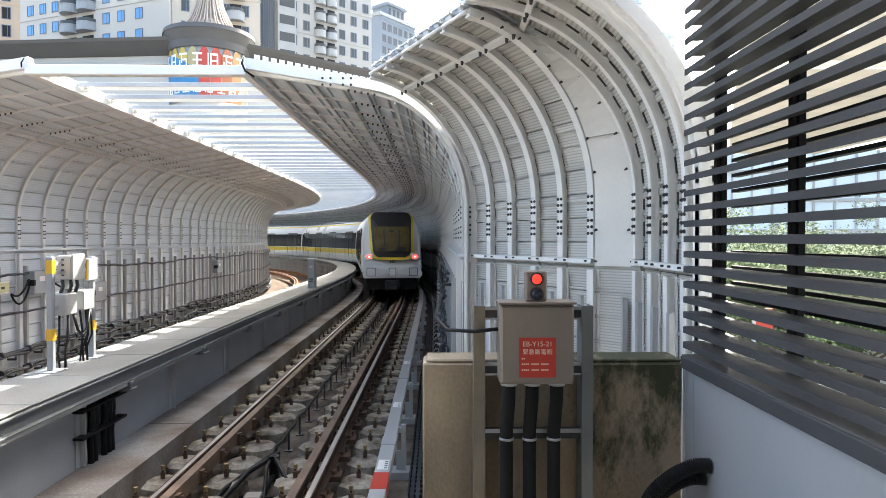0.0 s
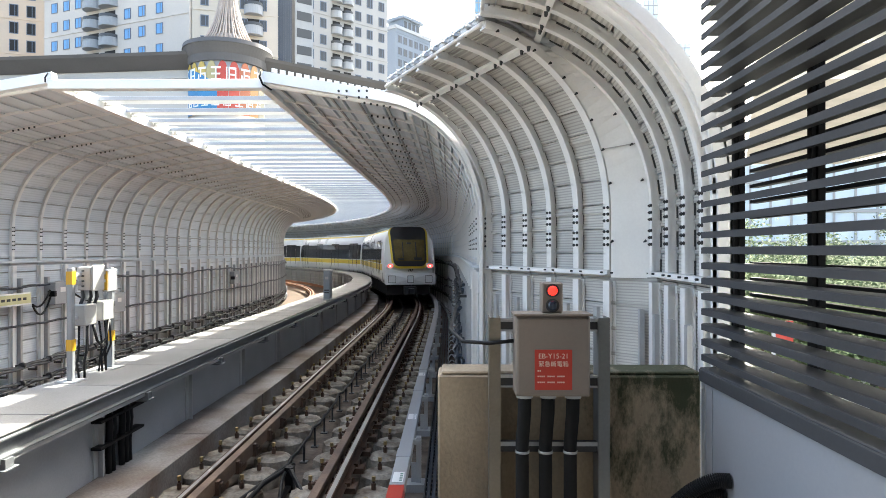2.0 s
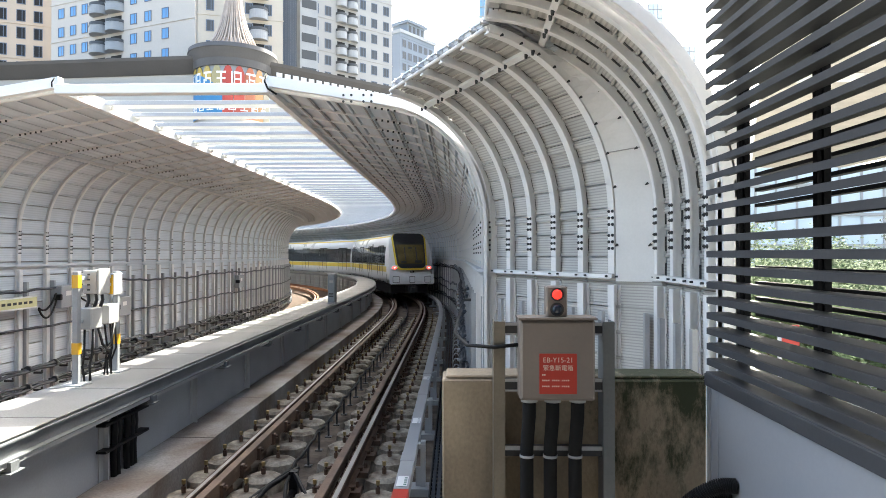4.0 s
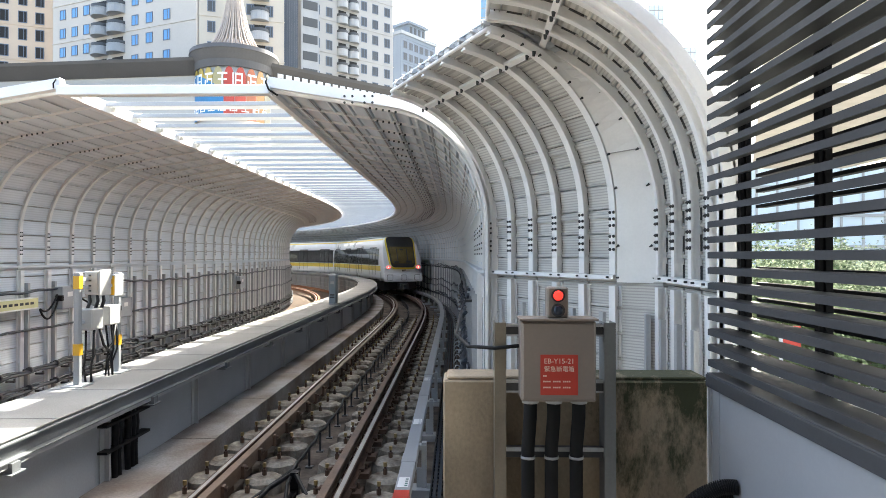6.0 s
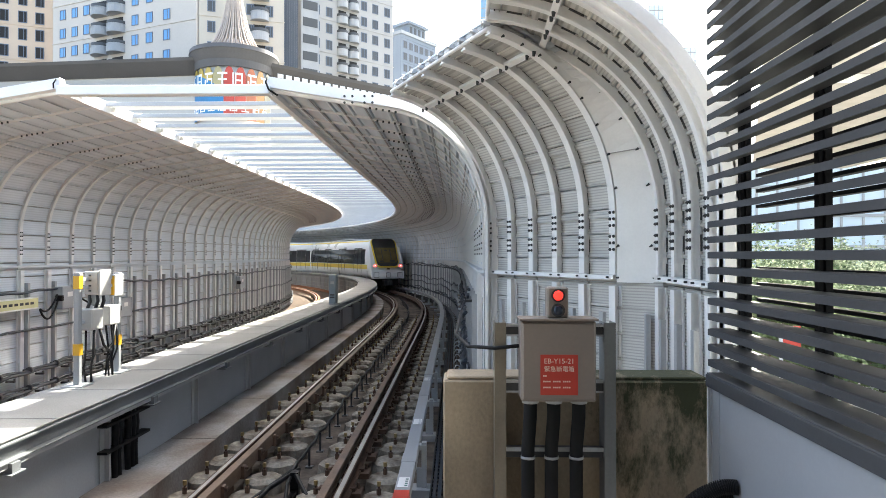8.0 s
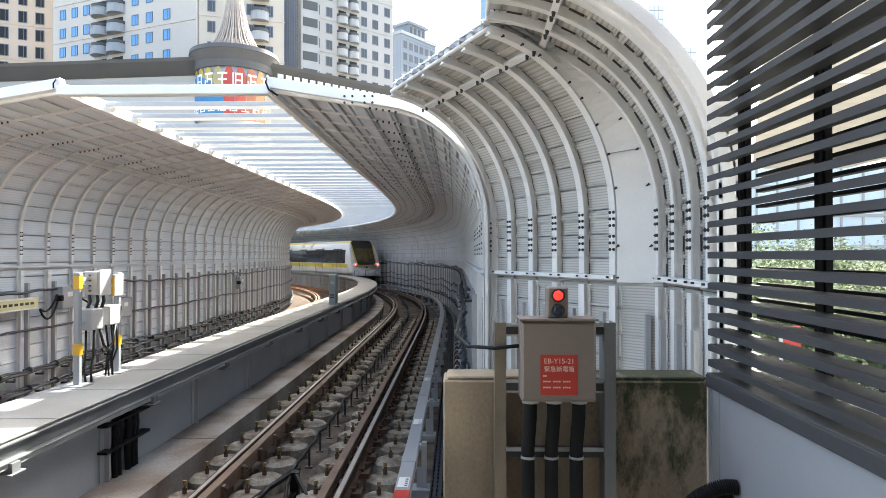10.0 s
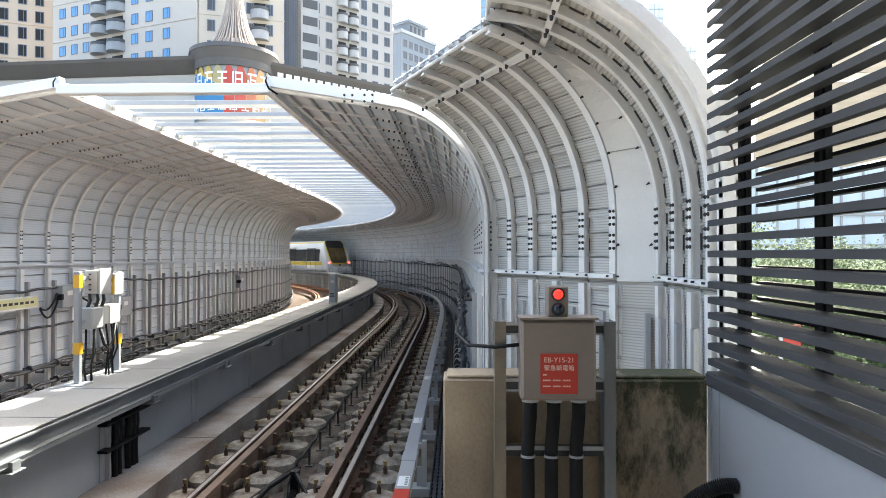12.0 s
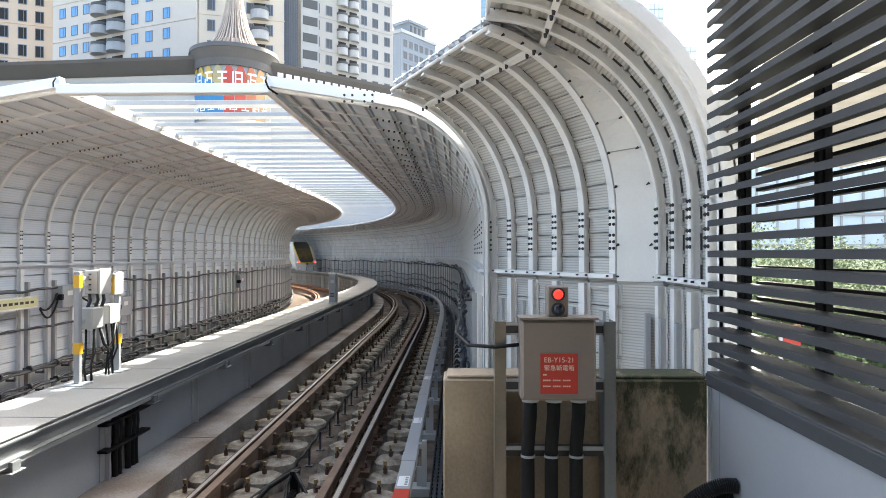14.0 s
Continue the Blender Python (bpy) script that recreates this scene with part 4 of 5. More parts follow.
# moss: right part of the wall, strongest under its coping
mr1, mr2, ad1 = sn.nodes.new("ShaderNodeMapRange"), sn.nodes.new("ShaderNodeMapRange"), sn.nodes.new("ShaderNodeMath")
mr1.inputs[1].default_value, mr1.inputs[2].default_value, mr1.inputs[3].default_value, mr1.inputs[4].default_value = 0.45, 1.15, -0.25, 0.15
mr2.inputs[1].default_value, mr2.inputs[2].default_value, mr2.inputs[3].default_value, mr2.inputs[4].default_value = 0.9, 1.75, -0.16, 0.07
sn.links.new(sp.outputs[0], mr1.inputs[0])
sn.links.new(sp.outputs[2], mr2.inputs[0])
ad1.operation = "ADD"
sn.links.new(mr1.outputs[0], ad1.inputs[0])
sn.links.new(mr2.outputs[0], ad1.inputs[1])
ad2 = sn.nodes.new("ShaderNodeMath")
ad2.operation = "ADD"
sn.links.new(ad1.outputs[0], ad2.inputs[0])
sn.links.new(ns.outputs[0], ad2.inputs[1])
rp.color_ramp.elements[0].position, rp.color_ramp.elements[1].position = 0.50, 0.66
sn.links.new(ad2.outputs[0], rp.inputs[0])
mxx.data_type = "RGBA"
sn.links.new(rp.outputs[0], mxx.inputs[0])
sn.links.new(old, mxx.inputs[6])
mxx.inputs[7].default_value = (0.045, 0.05, 0.024, 1)
sn.links.new(mxx.outputs[2], bs.inputs["Base Color"])
wall = tagged(part("parapet_wall", boxes((-0.085, 1.655, 4.2, 4.5, -0.41, 1.672), bevel=0.012), M_STAIN), "weathered brown concrete parapet with dark green moss stains", "wall", kind="structure")
part("coping", boxes((-0.06, 1.655, 4.215, 4.485, 1.674, 1.695), bevel=0.008), M_STAIN, wall)

M_PIPE = mat("black_conduit", (0.005, 0.0048, 0.0048), 0.9, 0, 0.15, 6, 60, 0.1)
M_PAINTED = mat("painted_post", (0.19, 0.20, 0.20), 0.5, 0.2, 0.12, 4, 50, 0.08)
M_ALU = mat("anodised_frame", (0.21, 0.185, 0.145), 0.45, 0.4, 0.15, 5, 50, 0.08)
eb = thing("emergency_power_box", "beige emergency power cut-off box on steel posts by the parapet", "power box", m=pose(0, 4.08, 0))
for x in (0.283, 0.978):
    plan = [(-0.036, 0.11), (-0.036, -0.038), (0.036, -0.038), (0.036, 0.11), (0.029, 0.11), (0.029, -0.03), (-0.029, -0.03), (-0.029, 0.11)]
    bm = bmesh.new()
    lo, hi = ([bm.verts.new((x + px, py, z)) for px, py in plan] for z in (-0.41, 2.07))
    for k in range(8):
        bm.faces.new((lo[k], lo[(k + 1) % 8], hi[(k + 1) % 8], hi[k]))
    bm.faces.new(lo[::-1]), bm.faces.new(hi)
    part("post", bm, M_ALU if x < 0.6 else M_PAINTED, eb)
for z in (1.98, 1.62):
    part("strut", boxes((0.32, 0.942, -0.005, 0.035, z, z + 0.08)), M_DSTEEL, eb)
    part("strut_lip", boxes((0.32, 0.942, -0.012, -0.006, z + 0.062, z + 0.082), (0.32, 0.942, -0.012, -0.006, z, z + 0.012)), M_STEEL, eb)
part("strut", boxes((0.32, 0.942, 0.0, 0.04, 1.205, 1.27)), M_DSTEEL, eb)
part("strut_lip", boxes((0.32, 0.942, -0.012, -0.002, 1.245, 1.27)), M_STEEL, eb)
body = part("body", boxes((0.398, 0.855, -0.20, -0.02, 1.605, 2.098), bevel=0.01), M_BOX, eb)
part("door", boxes((0.41, 0.843, -0.213, -0.203, 1.62, 2.083), bevel=0.004), M_BOX, body)
part("drip_edge", boxes((0.388, 0.865, -0.225, -0.01, 2.1, 2.112)), M_BOX, body)
plate = part("sign_plate", boxes((0.513, 0.740, -0.2165, -0.214, 1.65, 1.895)), M_RED, body, "red enamel plate with pale lettering")


def lettering(text, size, x, z, parent, material, y=-0.2175, center=True):
    cu = bpy.data.curves.new("lettering", "FONT")
    cu.body, cu.size, cu.extrude = text, size, 0.0003
    cu.align_x = "CENTER" if center else "LEFT"
    cu.materials.append(material)
    ob = new("lettering", cu)
    ob.parent = parent
    ob.matrix_basis = pose(x, y, z, 90)
    return ob


M_LETTER = mat("pale_lettering", (0.72, 0.60, 0.50), 0.5, 0, 0.03, 4, 40, 0.0)
lettering("EB-Y15-21", 0.043, 0.627, 1.842, plate, M_LETTER)
lettering("緊急斷電箱", 0.037, 0.627, 1.795, plate, M_LETTER)
for z, w in ((1.762, 0.03), (1.728, 0.185), (1.692, 0.17)):
    n = max(1, int(w / 0.012))
    for i in range(n):
        if i % 5 != 4:
            part("text_bar", boxes((0.53 + i * 0.012, 0.538 + i * 0.012, -0.2178, -0.2168, z, z + 0.009)), M_LETTER, plate)
sig = part("signal_head", boxes((0.564, 0.694, -0.16, -0.05, 2.113, 2.302), bevel=0.008), M_BOX, eb, "small two-lens signal head")
for z, mt, nm, lb in ((2.252, M_LED, "red_lens", "glowing red lens"), (2.160, glass("blue_black_lens", (0.02, 0.03, 0.05), 0.1), "dark_lens", "unlit dark lens")):
    bm = bmesh.new()
    rod(bm, (0.629, -0.161, z), (0.629, -0.172, z), 0.042, n=20)
    part("bezel", bm, M_DSTEEL, sig)
    bm = bmesh.new()
    bmesh.ops.create_uvsphere(bm, u_segments=20, v_segments=10, radius=0.03, matrix=Matrix.Translation((0.629, -0.172, z)) @ Matrix.Diagonal((1, 0.5, 1, 1)))
    part(nm, bm, mt, sig, lb)
for x in (0.465, 0.612, 0.768):
    bm = bmesh.new()
    tube(bm, [(x, -0.10, 1.603), (x, -0.09, 1.48), (x - 0.012, -0.07, 1.28), (x - 0.012, -0.07, 0.8), (x - 0.01, -0.07, -0.41)], 0.042, n=12)
    c = part("conduit", bm, M_PIPE, eb)
    bm = bmesh.new()
    rod(bm, (x, -0.10, 1.578), (x, -0.10, 1.604), 0.052, n=12)
    part("gland", bm, M_STEEL, c)
    bm = bmesh.new()
    rod(bm, (x - 0.012, -0.07, 1.222), (x - 0.012, -0.07, 1.238), 0.046, n=12)
    part("clamp", bm, M_STEEL, c)
bm = bmesh.new()
tube(bm, [(0.40, -0.08, 1.93), (0.25, -0.05, 1.91), (0.08, 0.1, 1.90), (0.0, 0.5, 1.93), (0.05, 1.6, 2.0)], 0.013)
part("cable", bm, M_BLACK, eb)

# ---- louvre wall of the station ----
lv = thing("louvre_wall", "dark grey metal louvre wall over pale grey cladding", "louvre wall", kind="structure")
sec = [(1.655, 0.0), (1.655, 0.04), (1.672, 0.044), (1.80, 0.044), (1.80, 0.032), (1.69, 0.028), (1.672, 0.004)]
bm = bmesh.new()
rings = [[bm.verts.new((x, y, z)) for x, z in sec] for y in (-14.0, 4.2)]
for k in range(len(sec)):
    bm.faces.new((rings[0][k], rings[0][(k + 1) % len(sec)], rings[1][(k + 1) % len(sec)], rings[1][k]))
bm.faces.new(rings[0]), bm.faces.new(rings[1][::-1])
slat = mesh_of(bm, M_LOUVRE, "slat")
for i in range(46):
    part("slat", slat, None, lv, m=pose(0, 0, 1.775 + i * 0.1005))
for y in (4.06, 3.2, 2.25, 1.28, 0.36, -0.6, -1.5, -2.4):
    part("post", boxes((1.83, 1.865, y - 0.032, y + 0.032, 1.7, 6.45)), M_LOUVRE_END, lv)
    part("bracket", boxes((1.803, 1.828, y - 0.02, y + 0.02, 1.7, 6.4)), M_LOUVRE_END, lv)
back = mesh_of(boxes((1.95, 2.0, -14, 4.15, 0, 0.022)), M_LOUVRE_END, "back_rail")
for i in range(19):
    part("back_rail", back, None, lv, m=pose(0, 0, 1.80 + i * 0.1005))
part("sill", boxes((1.648, 2.02, -14, 4.205, 1.675, 1.73), (1.64, 1.652, -14, 4.205, 1.64, 1.72), bevel=0.004), M_LOUVRE, lv)
part("cladding", boxes((1.665, 1.95, -14, 4.19, -0.4, 1.672)), M_CLAD, lv, "pale grey sheet cladding")
part("corner_trim", boxes((1.655, 1.70, 4.15, 4.198, -0.4, 1.64)), M_STEEL, lv)
part("seam", boxes((1.66, 1.664, 4.04, 4.045, -0.4, 1.63)), M_GIRDER, lv)

for dz, dy in ((0.0, 0.0), (-0.10, 0.07)):
    hose = thing("corrugated_hose", "black corrugated cable hose leaving the grey cladding", "hose", "hoses")
    bm = bmesh.new()
    n, prev = 60, None
    path = [Vector((1.66, 3.78 + dy, 1.13 + dz)), Vector((1.56, 3.80 + dy, 1.12 + dz)), Vector((1.43, 3.84 + dy, 1.03 + dz)), Vector((1.32, 3.9 + dy, 0.86 + dz)), Vector((1.26, 3.95 + dy, 0.55 + dz)), Vector((1.24, 3.97 + dy, -0.41))]
    for i in range(n + 1):
        u = i / n * (len(path) - 1)
        k = min(int(u), len(path) - 2)
        f = u - k
        p0, p1, p2, p3 = path[max(0, k - 1)], path[k], path[k + 1], path[min(len(path) - 1, k + 2)]
        p = 0.5 * ((2 * p1) + (p2 - p0) * f + (2 * p0 - 5 * p1 + 4 * p2 - p3) * f * f + (3 * p1 - p0 - 3 * p2 + p3) * f ** 3)
        if prev is not None:
            d = (p - prev).normalized()
            rod(bm, prev, prev + (p - prev) * 0.6, 0.045, n=12)
            rod(bm, prev + (p - prev) * 0.6, p, 0.038, n=12)
        prev = p
    part("hose_pipe", bm, M_BLACK, hose)

# ---- hangers with coiled cables on the right barrier near the portal ----
for k in range(9):
    s = 10.0 + k * 1.1
    hg = thing("cable_hanger", "steel hanger with looped dark cables on the barrier", "cable hanger", "hangers", m=station(s) @ Matrix.Translation((WR - 0.2, 0, 0)))
    part("upright", boxes((0.0, 0.03, -0.02, 0.02, -0.3, 2.05)), M_STEEL, hg)
    for j in range(5):
        part("arm", boxes((-0.16, 0.0, -0.02, 0.02, 0.1 + j * 0.36, 0.13 + j * 0.36)), M_STEEL, hg)
        bm = bmesh.new()
        tube(bm, [(-0.05, -0.45, 0.2 + j * 0.36), (-0.09, -0.2, 0.13 + j * 0.36), (-0.08, 0.0, 0.17 + j * 0.36), (-0.10, 0.25, 0.10 + j * 0.36), (-0.05, 0.5, 0.2 + j * 0.36)], 0.028)
        part("cable", bm, M_CABLE, hg)

# conduit clamps on the left cable tiers
for k in range(26):
    s = 10.6 + k * PITCH * 1.0
    cl = thing("cable_clamp", "grey steel clamp round the lower wall cables", "clamp", "cable clamps", m=station(s) @ Matrix.Translation((WL + 0.22, 0, 0)))
    for z in (0.24, -0.11):
        bm = bmesh.new()
        rod(bm, (0.01, -0.03, z), (0.01, 0.03, z), 0.07, n=8)
        part("sleeve", bm, M_DSTEEL, cl)
        part("foot", boxes((-0.2, -0.02, -0.02, 0.02, z - 0.02, z + 0.02)), M_DSTEEL, cl)

# ---- the city ----
def noise_wall(name, color):
    return mat(name, color, 0.8, 0, 0.06, 0.12, 3.0, 0.1)


M_BEIGE, M_GREYW, M_CREAM, M_WHITEW = noise_wall("beige_render", (0.58, 0.47, 0.365)), noise_wall("grey_render", (0.55, 0.505, 0.455)), noise_wall("cream_render", (0.50, 0.455, 0.385)), noise_wall("pale_tile", (0.38, 0.37, 0.355))
# Bluish grey of the far roof storeys, with distance haze mixed into it.
M_HAZEW = noise_wall("haze_tinted_crown", (0.20, 0.235, 0.28))
M_DARKROOF = mat("dark_cornice", (0.10, 0.095, 0.095), 0.6, 0.1, 0.1, 0.3, 4, 0.1)
M_WINB = glass("blue_window", (0.12, 0.30, 0.55), 0.08)
M_WIND = glass("dark_window", (0.03, 0.028, 0.027), 0.45, 0.15)
M_WING = glass("grey_window", (0.075, 0.08, 0.085), 0.4, 0.25)
M_BALC = mat("balcony_grey", (0.33, 0.345, 0.36), 0.6, 0, 0.08, 0.5, 5, 0.1)
M_BLUEG = glass("blue_curtain_wall", (0.22, 0.38, 0.52), 0.15)
M_SLAB = mat("slate_cladding", (0.14, 0.17, 0.22), 0.45, 0.2, 0.08, 0.3, 4, 0.05)


def tower(label, category, a, b, depth, z1, wall_mat, cols, storey, top_z, rows, win, glass_mat, balconies=(), bands=True, side=None, frame_mat=None):
    """A tower whose front runs from plan point a to plan point b; cols: centres of the windows in metres from a."""
    a, b = Vector((*a, 0)), Vector((*b, 0))
    u = (b - a).normalized()
    m = Matrix.Translation((a.x, a.y, 0)) @ Matrix.Rotation(math.atan2(u.y, u.x), 4, "Z")
    L = (b - a).length
    root = thing("tower_block", label, category, "city towers", m=m)
    part("wall", boxes((0, L, 0, depth, -10, z1)), wall_mat, root)
    part("roof", boxes((-0.3, L + 0.3, -0.3, depth + 0.3, z1 + 0.01, z1 + 1.0)), M_BALC, root)
    w, h = win
    fr = mesh_of(boxes((-w / 2 - 0.12, w / 2 + 0.12, -0.10, -0.02, -h / 2 - 0.12, -h / 2), (-w / 2 - 0.12, w / 2 + 0.12, -0.10, -0.02, h / 2, h / 2 + 0.12), (-w / 2 - 0.12, -w / 2, -0.10, -0.02, -h / 2, h / 2), (w / 2, w / 2 + 0.12, -0.10, -0.02, -h / 2, h / 2), (w * 0.1, w * 0.1 + 0.1, -0.08, -0.02, -h / 2, h / 2)), frame_mat or M_SLAB, "window_frame")
    pane = mesh_of(boxes((-w / 2, w / 2, -0.05, -0.01, -h / 2, h / 2)), glass_mat, "window")
    sides = [(Matrix.Identity(4), cols)]
    if side:
        sides.append((Matrix.Translation((L, 0, 0)) @ Matrix.Rotation(math.pi / 2, 4, "Z"), side))
    for sm, cs in sides:
        for r in range(rows):
            z = top_z - r * storey
            for c in cs:
                k = sm @ Matrix.Translation((c, 0, z))
                p = part("window", pane, None, root, m=k)
                part("window_frame", fr, None, p)
    if balconies:
        bb = bmesh.new()
        R = balconies[1]
        for z0, z1_, r in ((-1.6, -1.35, R), (-1.35, -0.3, R - 0.02), (-0.3, -0.2, R + 0.05)):
            rod(bb, (0, 0, z0), (0, 0, z1_), r, n=24)
        for f in bb.faces:
            f.smooth = False
        bal = mesh_of(bb, M_BALC, "balcony")
        rb = bmesh.new()
        rod(rb, (0, 0, -0.2), (0, 0, 0.35), R - 0.05, n=20, caps=False)
        rail = mesh_of(rb, M_WING, "railing")
        dr = mesh_of(boxes((-R * 0.7, R * 0.7, -0.04, -0.01, -1.2, 1.2)), M_WIND, "balcony_door")
        for r in range(rows):
            for c in balconies[0]:
                k = Matrix.Translation((c, 0, top_z - r * storey - 0.2))
                p = part("balcony", bal, None, root, m=k)
                part("railing", rail, None, p)
                part("balcony_door", dr, None, root, m=k)
    if bands:
        for r in range(0, rows, 2):
            part("string_course", boxes((-0.1, L + 0.1, -0.12, -0.02, top_z - r * storey + storey * 0.5, top_z - r * storey + storey * 0.5 + 0.18)), wall_mat, root)
    return root


# blue-windowed tower, its cream wing, the beige block and the pale tower
tower("grey residential tower with blue windows and round balconies", "apartment tower", (-72.5, 112), (-41.5, 100), 20, 62, M_GREYW,
      [2.6, 5.6, 8.5, 20.0, 23.2, 26.6 + 0.4], 3.35, 45.3, 7, (1.25, 1.55), M_WINB, ([12.2, 16.0], 1.75))
tower("cream residential tower wing with grey windows", "apartment tower", (-41.2, 100.2), (-28.5, 104), 18, 60, M_CREAM,
      [1.9, 4.9, 7.9, 10.9], 3.35, 46.0, 7, (1.0, 1.6), M_WING, ([9.4], 1.5))
tower("beige apartment block with dark window rows", "apartment tower", (-92, 114), (-74.5, 121), 16, 60, M_BEIGE,
      [1.5, 4.5, 7.6, 10.6, 13.4, 16.4], 3.3, 51.0, 9, (1.25, 2.0), M_WIND)
tower("pale tower with slate strips and stacked balconies", "apartment tower", (-30.0, 122), (-13.6, 136), 18, 66, M_WHITEW,
      [3.2, 6.0, 14.2, 17.0, 20.0], 3.3, 54.5, 9, (1.2, 1.7), M_WING, ([9.0, 11.6], 1.25))
slab = thing("tower_block", "dark slate-blue clad stair tower", "stair tower", "city towers", m=pose(-34.0, 122, 0, 0, 0, 10))
part("wall", boxes((0, 4.1, 0, 10, -10, 66)), M_SLAB, slab)
for i in range(9):
    part("fin", boxes((0.15 + i * 0.45, 0.25 + i * 0.45, -0.25, -0.01, -10, 66)), M_SLAB, slab)
st = thing("tower_block", "grey glazed bay stack beside the pale tower", "stair tower", "city towers", m=pose(-29.8, 121.0, 0, 0, 0, 35))
part("wall", boxes((0, 3.6, 0, 4, -10, 66)), M_BALC, st)
for r in range(9):
    part("window", boxes((0.3, 3.3, -0.06, -0.01, 54.5 - r * 3.3 - 1.0, 54.5 - r * 3.3 + 0.7)), M_WING, st)
# Far office blocks: their wall colour carries the haze of distance.
tower("distant pale grey office block with stepped roof", "office block", (-16.5, 190), (-6.5, 203), 12, 69.5, noise_wall("haze_tinted_grey", (0.20, 0.235, 0.28)),
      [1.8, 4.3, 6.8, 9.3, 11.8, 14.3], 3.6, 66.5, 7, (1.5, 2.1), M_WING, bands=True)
tower("distant grey office block with flat roof", "office block", (-5.5, 215), (4.5, 222), 12, 66.0, noise_wall("haze_tinted_grey", (0.20, 0.235, 0.28)),
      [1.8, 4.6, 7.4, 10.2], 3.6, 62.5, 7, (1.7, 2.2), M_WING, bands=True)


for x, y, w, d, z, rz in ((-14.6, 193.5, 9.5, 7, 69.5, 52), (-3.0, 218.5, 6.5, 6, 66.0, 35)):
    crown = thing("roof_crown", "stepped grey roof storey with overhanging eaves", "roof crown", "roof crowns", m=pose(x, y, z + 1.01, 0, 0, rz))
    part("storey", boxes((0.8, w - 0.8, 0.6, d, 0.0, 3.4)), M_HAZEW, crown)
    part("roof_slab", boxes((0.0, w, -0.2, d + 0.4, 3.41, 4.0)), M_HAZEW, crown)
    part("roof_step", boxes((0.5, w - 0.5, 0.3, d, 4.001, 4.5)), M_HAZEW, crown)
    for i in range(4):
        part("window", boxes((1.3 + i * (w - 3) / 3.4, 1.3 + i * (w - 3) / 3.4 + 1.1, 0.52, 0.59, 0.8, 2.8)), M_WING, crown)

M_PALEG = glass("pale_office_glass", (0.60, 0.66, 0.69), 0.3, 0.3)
# Glass of the far towers, paled: the haze of distance is in its colour.
M_HAZEG = glass("haze_tinted_glass", (0.66, 0.74, 0.80), 0.5, 0.3)


def curtain(label, x, y, w, d, z1, rz, cols, storey, skin=None):
    root = thing("glass_tower", label, "glass tower", "glass towers", m=pose(x, y, 0, 0, 0, rz))
    part("core", boxes((0, w, 0, d, -10, z1)), skin or M_BLUEG, root)
    for i in range(cols + 1):
        part("mullion", boxes((w * i / cols - 0.12, w * i / cols + 0.12, -0.2, -0.01, -10, z1)), M_WHITEW, root)
    z = -8.0
    while z < z1:
        part("floor_band", boxes((-0.15, w + 0.15, -0.25, -0.012, z, z + 0.35)), M_WHITEW, root)
        z += storey
    return root


curtain("tall blue glass tower with pale floor bands", 10.5, 270, 12, 14, 140, 0, 8, 4.0)
curtain("far blue glass tower paled by haze put into its colour", 91.5, 300, 6.5, 20, 121, 0, 3, 4.2, M_HAZEG)
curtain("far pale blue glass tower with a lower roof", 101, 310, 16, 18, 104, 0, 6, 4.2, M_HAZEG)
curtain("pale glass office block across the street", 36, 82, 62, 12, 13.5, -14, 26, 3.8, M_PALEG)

# shopping hall with a round corner turret
hall = thing("shopping_hall", "pale hall with dark cornice and a round sign turret", "shopping hall")
M_STONE = noise_wall("pale_stone", (0.46, 0.445, 0.42))
TX, TY, TR = -32.0, 90.6, 5.35
def wing(a, b, zt, label):
    a, b = Vector((*a, 0)), Vector((*b, 0))
    u = (b - a).normalized()
    L = (b - a).length
    m = Matrix.Translation(a) @ Matrix.Rotation(math.atan2(u.y, u.x), 4, "Z")
    part("wall", boxes((0, L, 0, 5, -10, zt - 1.9)), M_STONE, hall, m=m)
    bm = bmesh.new()
    pts = [(-0.3, zt - 1.9), (-2.2, zt - 0.4), (-2.4, zt), (5.0, zt), (5.0, zt - 1.9)]
    r = [[bm.verts.new((x, y, z)) for y, z in pts] for x in (-0.6, L + 0.6)]
    for k in range(5):
        bm.faces.new((r[0][k], r[0][(k + 1) % 5], r[1][(k + 1) % 5], r[1][k]))
    bm.faces.new(r[0]), bm.faces.new(r[1][::-1])
    part("cornice", bm, M_DARKROOF, hall, "sloping dark grey cornice", m=m)
    part("ledge", boxes((0, L, -0.5, -0.01, zt - 3.2, zt - 2.9), (0, L, -0.3, -0.01, zt - 4.4, zt - 4.2)), M_STONE, hall, m=m)
    return m, L
wing((-72, 92.5), (TX - 4.4, TY - 1.2), 30.1, "")
m, L = wing((TX + 4.2, TY + 1.0), (-10, 107), 30.0, "")
for i in range(16):
    for j in range(2):
        part("soffit_lamp", boxes((1.2 + i * 1.3, 2.1 + i * 1.3, -0.75 - j * 0.75, -0.68 - j * 0.75, 27.45 + j * 0.88, 28.05 + j * 0.88)), M_WHITE, hall, m=m)
bm = bmesh.new()
rod(bm, (0, 0, -10), (0, 0, 28.4), TR - 0.25, n=40)
tm = pose(TX, TY, 0.75)
part("turret", bm, M_STONE, hall, m=tm)
bm = bmesh.new()
rod(bm, (0, 0, 27.6), (0, 0, 28.6), TR, TR + 0.15, n=72)
rod(bm, (0, 0, 28.61), (0, 0, 29.9), TR + 0.1, TR + 0.75, n=72)
rod(bm, (0, 0, 29.91), (0, 0, 30.5), TR + 0.85, TR + 0.75, n=72)
for f in bm.faces:
    f.smooth = False
part("turret_cornice", bm, M_DARKROOF, hall, "dark round cornice", m=tm)
